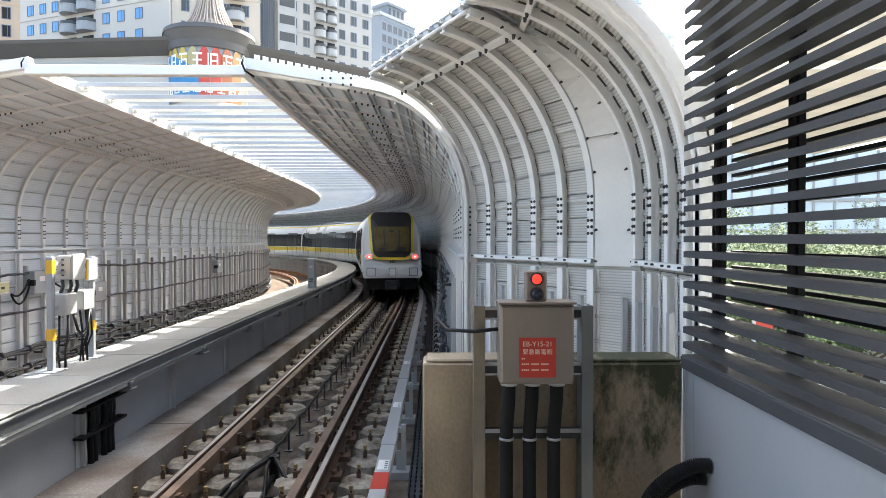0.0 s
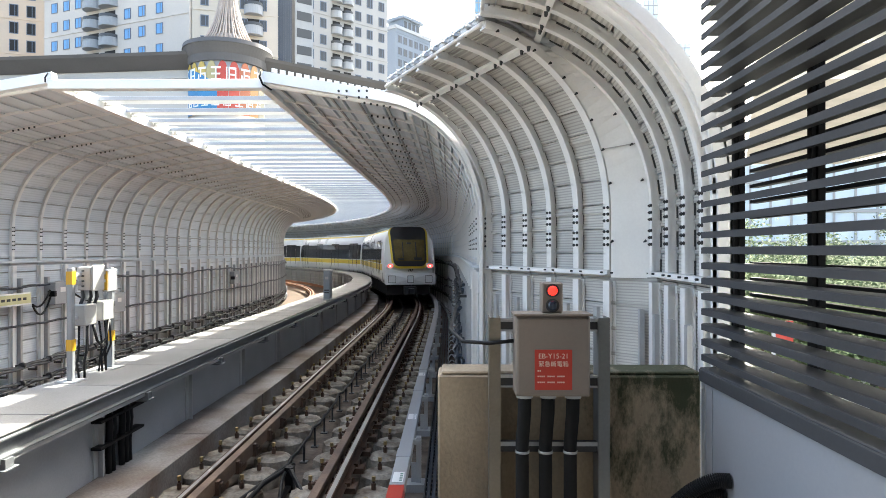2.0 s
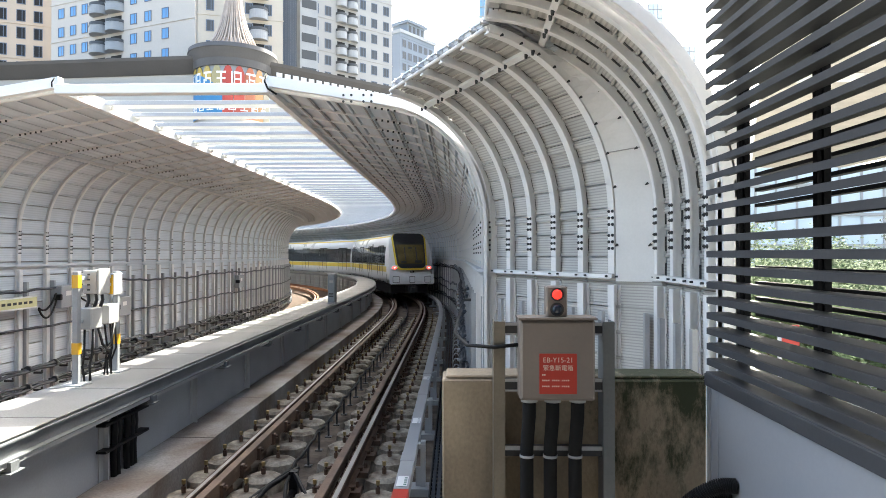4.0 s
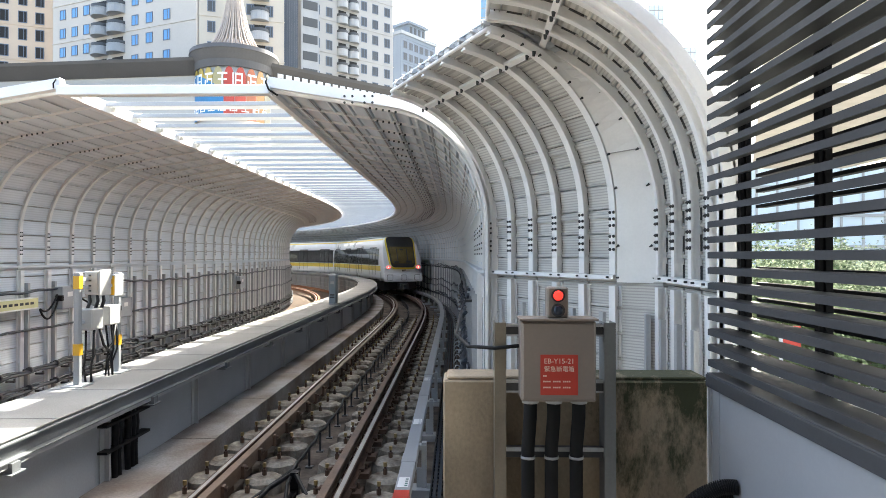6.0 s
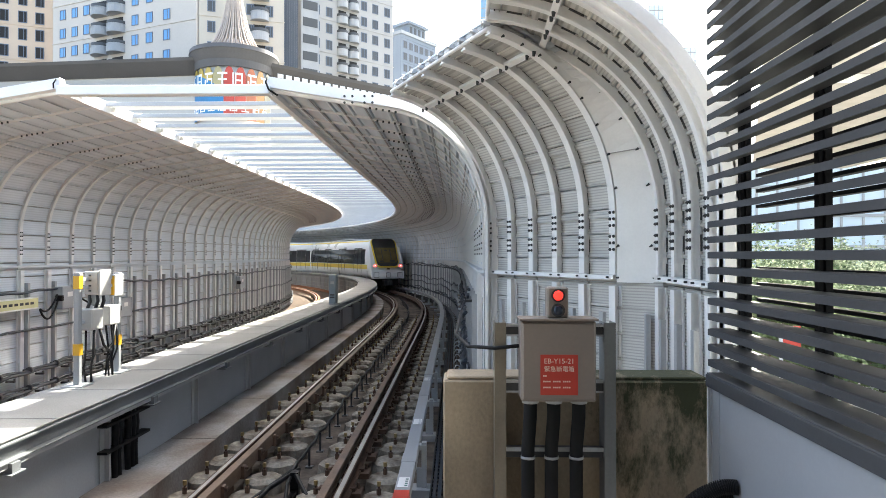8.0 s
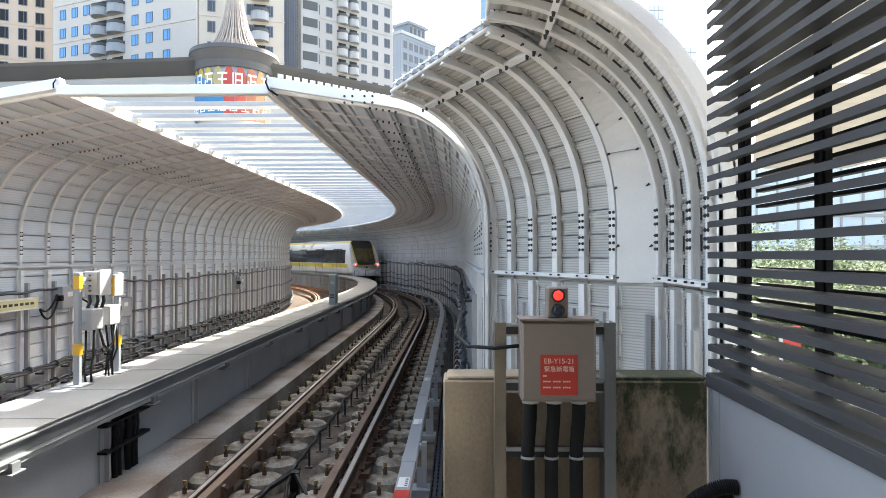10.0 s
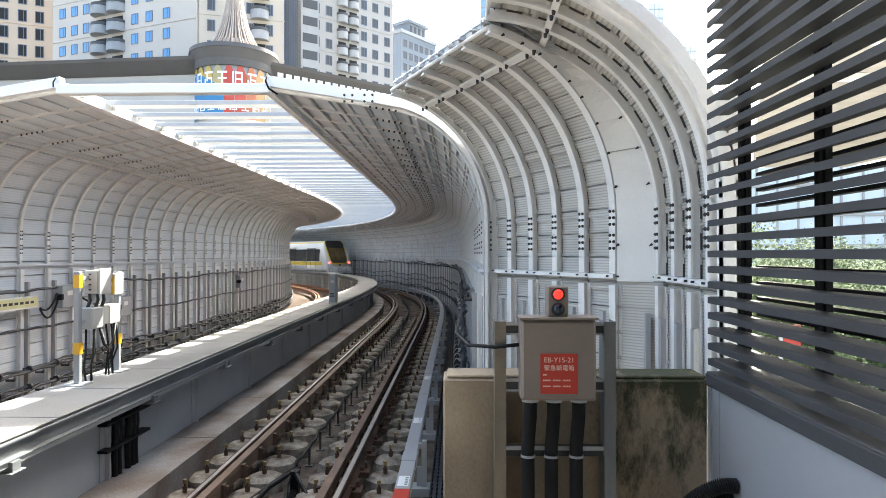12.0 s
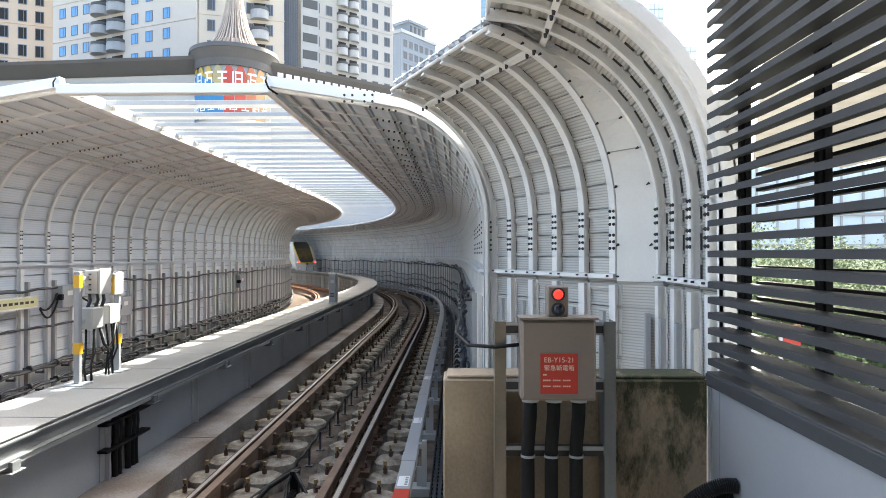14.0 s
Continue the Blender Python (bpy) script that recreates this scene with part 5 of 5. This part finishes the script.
COLS = [(0.45, 0.30, 0.05), (0.46, 0.32, 0.06), (0.46, 0.32, 0.06), (0.46, 0.33, 0.08), (0.42, 0.36, 0.18), (0.46, 0.06, 0.04), (0.48, 0.08, 0.05), (0.46, 0.15, 0.07), (0.46, 0.24, 0.09), (0.40, 0.36, 0.26)]
for i in range(10):
    a0 = math.radians(-167 + i * 16.2)
    a1 = a0 + math.radians(15.4)
    bm = bmesh.new()
    for k in range(4):
        b0, b1 = a0 + (a1 - a0) * k / 4, a0 + (a1 - a0) * (k + 1) / 4
        h0, h1 = 26.4 + 1.15 * math.sin(math.pi * k / 4) ** 0.6, 26.4 + 1.15 * math.sin(math.pi * (k + 1) / 4) ** 0.6
        lo = 20.3
        c = [(TR * math.cos(b), TR * math.sin(b), z) for b, z in ((b0, lo), (b1, lo), (b1, h1), (b0, h0))]
        o = [(x * 0.985, y * 0.985, z) for x, y, z in c]
        vs = [bm.verts.new(p) for p in c + o]
        bm.faces.new(vs[:4]), bm.faces.new(vs[4:][::-1])
        for j in range(4):
            bm.faces.new((vs[j], vs[(j + 1) % 4], vs[4 + (j + 1) % 4], vs[4 + j]))
    part("sign_panel", bm, mat("banner_colour", COLS[i], 0.5, 0, 0.12, 0.5, 5, 0.02), hall, "brightly coloured arched sign panel", m=tm)
M_WAVE = mat("blue_banner", (0.03, 0.19, 0.40), 0.5, 0, 0.15, 0.4, 5, 0.02)
for i in range(5):
    bm = bmesh.new()
    for k in range(4):
        b0 = math.radians(-167 + i * 16.2 + k * 4.05)
        b1 = b0 + math.radians(4.05)
        h0, h1 = (24.2 + 2.9 * (1 - ((i * 4 + j) / 20) ** 2) for j in (k, k + 1))
        c = [((TR + 0.02) * math.cos(b), (TR + 0.02) * math.sin(b), z) for b, z in ((b0, 20.3), (b1, 20.3), (b1, min(h1, 26.8)), (b0, min(h0, 26.8)))]
        vs = [bm.verts.new(p) for p in c + [(x * 0.998, y * 0.998, z) for x, y, z in c]]
        bm.faces.new(vs[:4]), bm.faces.new(vs[4:][::-1])
        for j in range(4):
            bm.faces.new((vs[j], vs[(j + 1) % 4], vs[4 + (j + 1) % 4], vs[4 + j]))
    part("sign_wave", bm, M_WAVE, hall, "blue wave on the sign", m=tm)
rr = random.Random(9)
for row, (zl, hh, wd) in enumerate(((24.8, 1.9, 12.0), (21.4, 1.1, 9.0))):
    n = 7 if row == 0 else 9
    for i in range(n):
        a = math.radians(-163 + (146 / (n - 0.2)) * (i + 0.5))
        w = 146 / n * 0.34
        bm = bmesh.new()
        strokes = [(-1, 1, 0.86, 1.0), (-0.9, 0.9, 0.42, 0.54), (-1, 1, 0.0, 0.13), (-0.14, 0.14, 0.0, 1.0)]
        if i % 3 == 1:
            strokes = [(-1, -0.74, 0.0, 1.0), (-0.5, 1, 0.84, 1.0), (-0.5, 1, 0.4, 0.52), (-0.5, 1, 0.0, 0.13), (0.74, 1, 0.0, 0.9), (-0.5, -0.25, 0.0, 0.9)]
        elif i % 3 == 2:
            strokes = [(-1, 1, 0.85, 1.0), (-0.5, -0.22, 0.3, 0.85), (-0.5, 0.9, 0.0, 0.13), (-0.5, 0.9, 0.46, 0.58), (0.64, 0.9, 0.0, 0.58), (-1, -0.7, 0.0, 0.5)]
        for x0, x1, z0, z1 in strokes:
            b0, b1 = a + math.radians(w * x0), a + math.radians(w * x1)
            c = [((TR + 0.05) * math.cos(b), (TR + 0.05) * math.sin(b), zl + hh * z) for b, z in ((b0, z0), (b1, z0), (b1, z1), (b0, z1))]
            o = [(x * 0.994, y * 0.994, z) for x, y, z in c]
            vs = [bm.verts.new(p) for p in c + o]
            bm.faces.new(vs[:4]), bm.faces.new(vs[4:][::-1])
            for j in range(4):
                bm.faces.new((vs[j], vs[(j + 1) % 4], vs[4 + (j + 1) % 4], vs[4 + j]))
        tagged(part("sign_shape", bm, M_WHITE, hall, "white plain sign shape", m=tm), kind="stuff")
M_STRAW = mat("weathered_pole", (0.46, 0.38, 0.32), 0.8, 0, 0.15, 0.6, 6, 0.2, island=0.25)
bm = bmesh.new()
prof_t = [(4.1, 30.5), (2.9, 32.2), (2.0, 34.2), (1.35, 36.6), (0.95, 39.0), (0.6, 42.5)]
for (r0, z0), (r1, z1) in zip(prof_t, prof_t[1:]):
    rod(bm, (0, 0, z0), (0, 0, z1), r0 - 0.15, r1 - 0.15, n=24)
part("spire_core", bm, M_STRAW, hall, m=tm)
for i in range(42):
    a = i * math.tau / 42
    bm = bmesh.new()
    tube(bm, [(r * math.cos(a + 0.02 * (i % 3)), r * math.sin(a + 0.02 * (i % 3)), z + 0.1 * (i % 2)) for r, z in prof_t], 0.13, n=5)
    part("spire_pole", bm, M_STRAW, hall, m=tm)

# ---- beyond the louvre wall ----
soffit = thing("station_canopy", "pale ribbed underside of the outer station canopy", "canopy", kind="structure")
M_SOFFIT = mat("soffit_board", (0.46, 0.425, 0.385), 0.5, 0, 0.12, 0.8, 20, 0.1, stretch=(1, 6, 1))
bm = bmesh.new()
plan = [(2.3, -10), (2.3, 4.6), (7.2, 15.5), (9.4, 15.5), (9.4, -10)]
lo, hi = [bm.verts.new((x, y, 4.6)) for x, y in plan], [bm.verts.new((x, y, 4.75)) for x, y in plan]
bm.faces.new(lo), bm.faces.new(hi[::-1])
for k in range(5):
    bm.faces.new((lo[k], lo[(k + 1) % 5], hi[(k + 1) % 5], hi[k]))
part("soffit", bm, M_SOFFIT, soffit)
for i in range(14):
    part("batten", boxes((3.62, 7.28, -9.5 + i * 1.3, -9.4 + i * 1.3, 4.52, 4.597)), M_RIB, soffit)
for y in (-6, 2.0, 8.6):
    part("column", boxes((6.8, 7.0, y - 0.1, y + 0.1, -9.99, 4.597)), M_RIB, soffit)

M_LEAF = mat("leaves", (0.085, 0.12, 0.045), 0.95, 0, 0.3, 1.0, 8, 0.0, island=0.45)
M_BARK = mat("bark", (0.14, 0.10, 0.07), 0.9, 0, 0.2, 2, 20, 0.5)


def tree(x, y, h, r, seed):
    g = random.Random(seed)
    root = thing("street_tree", "broad green street tree with dense small leaves", "tree", "street trees", m=pose(x, y, -10))
    bm = bmesh.new()
    tube(bm, [(0, 0, 0), (0.1, 0, h * 0.25), (0, 0.1, h * 0.5), (0.1, 0, h * 0.8)], 0.22, n=8)
    limbs = []
    for i in range(9):
        a, zz = g.uniform(0, 6.28), g.uniform(0.35, 0.7) * h
        e = Vector((math.cos(a) * r * 0.7, math.sin(a) * r * 0.7, zz + r * g.uniform(0.3, 0.6)))
        limbs.append(e)
        tube(bm, [(0, 0, zz), e * 0.5 + Vector((0, 0, zz * 0.5 + 0.3)), e], 0.08, n=5)
    part("trunk", bm, M_BARK, root)
    verts, faces = [], []
    clumps = [Vector((g.gauss(0, r * 0.42), g.gauss(0, r * 0.42), h * 0.72 + g.gauss(0, h * 0.11))) for _ in range(46)] + limbs
    for c in clumps:
        for _ in range(300):
            p = c + Vector((g.gauss(0, 0.55), g.gauss(0, 0.55), g.gauss(0, 0.42)))
            u = Vector((g.gauss(0, 1), g.gauss(0, 1), g.gauss(0, 0.6))).normalized() * 0.11
            v = u.orthogonal().normalized() * 0.065
            b = len(verts)
            verts += [p - u, p + v, p + u, p - v]
            faces.append((b, b + 1, b + 2, b + 3))
    me = bpy.data.meshes.new("crown")
    me.from_pydata(verts, [], faces)
    me.materials.append(M_LEAF)
    tagged(part("crown", me, None, root), kind="stuff")


for i, (x, y, h, r) in enumerate(((24, 44, 13.0, 4.6), (32, 46, 12.6, 5.0), (29, 52, 13.4, 5.0), (37, 54, 13.0, 5.2), (44, 58, 13.2, 5.0), (21, 36, 11.2, 4.0), (16.4, 32, 13.2, 3.6), (20.5, 34, 13.0, 3.8), (25, 37, 13.3, 4.0), (28.5, 41, 13.0, 4.2))):
    tree(x, y, h, r, i + 1)
banner = thing("street_banner", "red and yellow shop banner on a pole", "banner", m=pose(14.2, 28, -10))
part("pole", boxes((-0.06, 0.06, -0.06, 0.06, 0, 9.5)), M_STEEL, banner)
part("cloth", boxes((0.08, 0.85, -0.03, 0.03, 8.1, 9.4)), M_RED, banner, "red banner")
part("emblem", boxes((0.5, 0.9, -0.05, -0.031, 8.8, 9.3)), M_YELLOW, banner, "yellow emblem")
shop = thing("low_building", "low grey-roofed building by the street", "building", m=pose(26, 41, -10, 0, 0, -25))
part("wall", boxes((0, 22, 0, 5, 0, 5.6)), M_WHITEW, shop)
part("roof", boxes((-0.4, 22.4, -0.5, 5.5, 5.61, 5.9)), M_BALC, shop)
for i in range(8):
    part("window", boxes((0.8 + i * 2.7, 2.6 + i * 2.7, -0.05, -0.01, 1.2, 4.6)), M_WIND, shop)


# ---- train ----
M_TW = mat("train_white", (0.78, 0.79, 0.80), 0.3, 0, 0.03, 0.8, 20, 0.0)
M_TY = mat("train_yellow", (0.75, 0.56, 0.06), 0.35, 0, 0.04, 0.8, 20, 0.0)
M_TG = glass("train_glass", (0.025, 0.03, 0.035), 0.06)
M_TK = mat("train_black", (0.02, 0.02, 0.022), 0.35, 0, 0.1, 2, 20, 0.02)
M_TUNDER = mat("underframe", (0.035, 0.034, 0.034), 0.8, 0.2, 0.2, 2, 20, 0.1)
# Amber light of the cabin is put into this base colour; nothing glows.
M_CABIN = mat("cabin_light_tinted_glass", (0.15, 0.118, 0.05), 0.12, 0, 0.25, 1.4, 9, 0.0)
M_TAIL = glow("tail_lamp", (1.0, 0.045, 0.04), 0.55)
M_TAILCORE = glow("tail_lamp_core", (1.0, 0.35, 0.30), 1.2)
CAR = 15.6


def body_section(k=1.0, lift=0.0):
    """Half-round car section, from the left skirt over the roof to the right skirt."""
    p = [(-1.24, 0.92), (-1.31, 1.15), (-1.33, 1.75), (-1.31, 2.5), (-1.24, 3.1), (-1.12, 3.42), (-0.85, 3.62), (-0.4, 3.72), (0, 3.74)]
    p = p + [(-x, z) for x, z in p[-2::-1]]
    return [(x * k, z + lift) for x, z in p]


def loft(bm, rings, cap=True):
    vs = [[bm.verts.new(p) for p in r] for r in rings]
    for a, b in zip(vs, vs[1:]):
        for k in range(len(a)):
            f = bm.faces.new((a[k], a[(k + 1) % len(a)], b[(k + 1) % len(a)], b[k]))
            f.smooth = True
    if cap:
        bm.faces.new(vs[0]), bm.faces.new(vs[-1][::-1])


def side_strip(bm, y0, y1, z0, z1, sgn, out=0.012, n=3):
    """A thin skin on the car's side that follows its section."""
    def xs(z):
        pts = body_section()[:9]
        for (xa, za), (xb, zb) in zip(pts, pts[1:]):
            if za <= z <= zb:
                return -(xa + (xb - xa) * (z - za) / (zb - za))
        return 1.2
    rows = []
    for i in range(n + 1):
        z = z0 + (z1 - z0) * i / n
        rows.append([bm.verts.new((sgn * (xs(z) + o), y, z)) for y in (y0, y1) for o in (out, -0.03)])
    for a, b in zip(rows, rows[1:]):
        for i, j in ((0, 2), (2, 3), (3, 1), (1, 0)):
            bm.faces.new((a[i], a[j], b[j], b[i]))
    bm.faces.new((rows[0][0], rows[0][2], rows[0][3], rows[0][1]))
    bm.faces.new((rows[-1][0], rows[-1][2], rows[-1][3], rows[-1][1]))


def rear_y(x, z):
    """How far the rear face lies ahead of the car's end at x, z: it slopes and is rounded."""
    return 0.10 * (x / 1.3) ** 2 + (max(0, z - 1.45) / 2.3) ** 1.5 * 1.15 + (0.06 if z < 1.45 else 0.0)


def face_patch(bm, outline, out, steps=1):
    """A plate on the rear face, with thickness."""
    front = [bm.verts.new((x, rear_y(x, z) - out, z)) for x, z in outline]
    rear = [bm.verts.new((x, rear_y(x, z) + 0.02, z)) for x, z in outline]
    n = len(outline)
    cz = sum(z for _, z in outline) / n
    cx = sum(x for x, _ in outline) / n
    c = bm.verts.new((cx, rear_y(cx, cz) - out, cz))
    for k in range(n):
        bm.faces.new((front[k], front[(k + 1) % n], c))
        bm.faces.new((front[k], rear[k], rear[(k + 1) % n], front[(k + 1) % n]))


def rounded(x0, x1, z0, z1, r, taper=0.0, n=5):
    pts = []
    for cx, cz, a0 in ((x1 - r, z1 - r, 0), (x0 + r, z1 - r, 90), (x0 + r, z0 + r, 180), (x1 - r, z0 + r, 270)):
        for i in range(n + 1):
            a = math.radians(a0 + 90 * i / n)
            x, z = cx + r * math.cos(a), cz + r * math.sin(a)
            pts.append((x * (1 - taper * (z1 - z) / (z1 - z0)), z))
    return pts


def build_car(end):
    root = thing("train_car", "white and yellow metro car with " + ("lit red tail lamps" if end else "dark windows"), "train car", "train cars")
    bm = bmesh.new()
    if end:
        rings = []
        for f in (0.0, 0.15, 0.4, 0.8, 1.0):
            sec = body_section()
            ring = []
            for x, z in sec:
                pull = (0.94 if f == 0 else 0.985 if f == 0.15 else 1.0)
                zz = z if z < 2 else 2 + (z - 2) * (0.975 if f == 0 else 0.99 if f == 0.15 else 1.0)
                yy = rear_y(x * pull, zz) + f
                ring.append((x * pull, yy if f < 1.0 else max(yy, 2.4), zz))
            rings.append(ring)
        rings.append([(x, CAR - 0.3, z) for x, z in body_section()])
    else:
        rings = [[(x, y, z) for x, z in body_section()] for y in (0.3, CAR - 0.3)]
    loft(bm, rings)
    part("body", bm, M_TW, root)
    y_a, y_b = (1.25 if end else 0.45), CAR - 0.45
    for sgn in (-1, 1):
        bm = bmesh.new()
        side_strip(bm, y_a - (0.45 if end else 0), y_b, 1.55, 1.85, sgn, 0.006)
        part("stripe", bm, M_TY, root, "yellow stripe")
        bm = bmesh.new()
        side_strip(bm, y_a + (0.15 if end else 0), y_b, 3.50, 3.60, sgn, 0.01, 1)
        part("roof_stripe", bm, M_TY, root, "yellow roof line")
        y = y_a + 0.1
        doors = [y_a + 1.5 + i * (y_b - y_a - 3.0) / 3 for i in range(4)]
        edges = [y_a] + [e for d in doors for e in (d - 0.75, d + 0.75)] + [y_b]
        for i, (e0, e1) in enumerate(zip(edges, edges[1:])):
            if e1 - e0 < 0.2:
                continue
            bm = bmesh.new()
            side_strip(bm, e0 + 0.03, e1 - 0.03, 1.90, 2.96, sgn, 0.014)
            p = part("window", bm, M_TG, root)
        for d in doors:
            bm = bmesh.new()
            for o in (-0.77, 0.0, 0.77):
                side_strip(bm, d + o - 0.014, d + o + 0.014, 0.96, 3.02, sgn, 0.03)
            part("door_seal", bm, M_TK, root, "black door seals")
            bm = bmesh.new()
            side_strip(bm, d - 0.8, d + 0.8, 2.97, 3.05, sgn, 0.02, 1)
            part("door_header", bm, M_TK, root)
        bm = bmesh.new()
        side_strip(bm, y_a, y_b, 0.93, 0.98, sgn, 0.015, 1)
        part("sill_strip", bm, M_TUNDER, root)
    part("roof_unit", boxes((-0.75, 0.75, CAR * 0.35, CAR * 0.6, 3.735, 3.79), bevel=0.03), M_TW, root)
    part("underframe", boxes((-1.1, 1.1, 0.7 if end else 0.3, CAR - 0.3, 0.35, 0.855)), M_TUNDER, root)
    for y in (2.6, CAR - 2.6):
        bogie = part("bogie", boxes((-1.0, -0.85, y - 1.3, y + 1.3, 0.3, 0.6), (0.85, 1.0, y - 1.3, y + 1.3, 0.3, 0.6), (-0.85, 0.85, y - 0.2, y + 0.2, 0.35, 0.6)), M_TUNDER, root)
        for yy in (y - 0.95, y + 0.95):
            for sx in (-0.7525, 0.7525):
                bm = bmesh.new()
                rod(bm, (sx - 0.06, yy, 0.4), (sx + 0.06, yy, 0.4), 0.395, n=20)
                part("wheel", bm, M_DSTEEL, bogie)
    if not end:
        part("gangway", boxes((-0.75, 0.75, -0.3, 0.3, 0.9, 3.2)), M_TK, root)
    part("gangway", boxes((-1.05, 1.05, CAR - 0.29, CAR + 0.29, 0.9, 3.45)), M_TK, root)
    if end:
        bm = bmesh.new()
        face_patch(bm, rounded(-1.03, 1.03, 1.66, 3.70, 0.34, 0.12), 0.018)
        part("face_rim", bm, M_TY, root, "yellow rim round the rear face")
        bm = bmesh.new()
        face_patch(bm, rounded(-0.93, 0.93, 1.77, 3.72, 0.30, 0.12), 0.034)
        part("face_mask", bm, M_TK, root, "glossy black mask")
        bm = bmesh.new()
        face_patch(bm, rounded(-0.80, 0.80, 2.02, 3.08, 0.10, 0.08), 0.05)
        part("windscreen", bm, M_CABIN, root, "rear windscreen with amber cabin light in its colour")
        for x0, x1, z0, z1 in ((-0.6, -0.3, 2.06, 2.16), (0.2, 0.6, 2.06, 2.2), (-0.36, -0.31, 2.2, 2.95), (0.3, 0.36, 2.2, 2.95), (-0.12, 0.1, 2.85, 2.93)):
            bm = bmesh.new()
            face_patch(bm, [(x0, z0), (x1, z0), (x1, z1), (x0, z1)], 0.054)
            part("console", bm, M_TK, root)
        bm = bmesh.new()
        face_patch(bm, rounded(-1.27, 1.27, 0.88, 1.42, 0.08), 0.10)
        part("bumper", bm, M_TW, root, "white lower bumper")
        for cx in (-0.92, 0.0, 0.92):
            w = 0.19 if cx else 0.155
            bm = bmesh.new()
            face_patch(bm, rounded(cx - w, cx + w, 0.97, 1.32, 0.03), 0.112)
            p = part("hatch", bm, M_TUNDER, root)
            bm = bmesh.new()
            face_patch(bm, rounded(cx - w + 0.02, cx + w - 0.02, 0.99, 1.30, 0.03), 0.12)
            part("hatch_cover", bm, M_TW, p)
        bm = bmesh.new()
        for i in range(3):
            face_patch(bm, [(-0.12 + i * 0.08, 1.52), (-0.08 + i * 0.08, 1.52), (-0.04 + i * 0.08, 1.64), (-0.08 + i * 0.08, 1.64)], 0.03)
        part("emblem", bm, M_TUNDER, root)
        for sgn in (-1, 1):
            bm = bmesh.new()
            bmesh.ops.create_uvsphere(bm, u_segments=20, v_segments=10, radius=0.2, matrix=Matrix.Translation((sgn * 1.0, rear_y(1.0, 1.8) - 0.0, 1.78)) @ Matrix.Rotation(sgn * 0.4, 4, "Y") @ Matrix.Diagonal((1.15, 0.35, 0.75, 1)))
            p = part("lamp_housing", bm, M_TW, root)
            bm = bmesh.new()
            bmesh.ops.create_uvsphere(bm, u_segments=20, v_segments=10, radius=0.105, matrix=Matrix.Translation((sgn * 1.0, rear_y(1.0, 1.8) - 0.05, 1.79)) @ Matrix.Diagonal((1.25, 0.3, 0.9, 1)))
            part("tail_lamp", bm, M_TAIL, p, "glowing red tail lamp")
            bm = bmesh.new()
            bmesh.ops.create_uvsphere(bm, u_segments=12, v_segments=8, radius=0.04, matrix=Matrix.Translation((sgn * 1.0, rear_y(1.0, 1.8) - 0.075, 1.79)) @ Matrix.Diagonal((1.2, 0.3, 0.9, 1)))
            part("lamp_core", bm, M_TAILCORE, p, "bright pink lamp core")
        part("coupler", boxes((-0.14, 0.14, -0.45, 0.6, 0.45, 0.72), (-0.3, 0.3, -0.05, 0.5, 0.4, 0.78), bevel=0.02), M_DSTEEL, root)
        bm = bmesh.new()
        tube(bm, [(0.1, -0.2, 0.5), (0.15, -0.25, 0.38), (0.25, -0.1, 0.32)], 0.025)
        part("hose", bm, M_BLACK, root)
    for o in root.children_recursive:
        o.data.transform(Matrix.Diagonal((0.96, 1.0, 0.985, 1.0)))
    return root


cars = [build_car(True), build_car(False), build_car(False)]


def car_pose(s):
    """The pose of a car whose rear end is at s, with its bogies on the line."""
    a, b = at(s + 2.6, -1.99, 0), at(s + CAR - 2.6, -1.99, 0)
    u = (b - a).normalized()
    p = a - u * 2.6
    return Matrix.Translation(p) @ Matrix.Rotation(math.atan2(-u.x, u.y), 4, "Z")


def motions():
    for i, c in enumerate(cars):
        rows = []
        for k in range(29):
            t = k * 0.5
            rows.append((t, car_pose(26.5 + 1.80 * t + 0.064 * t * t + i * CAR)))
        walk(c, rows)


motions()
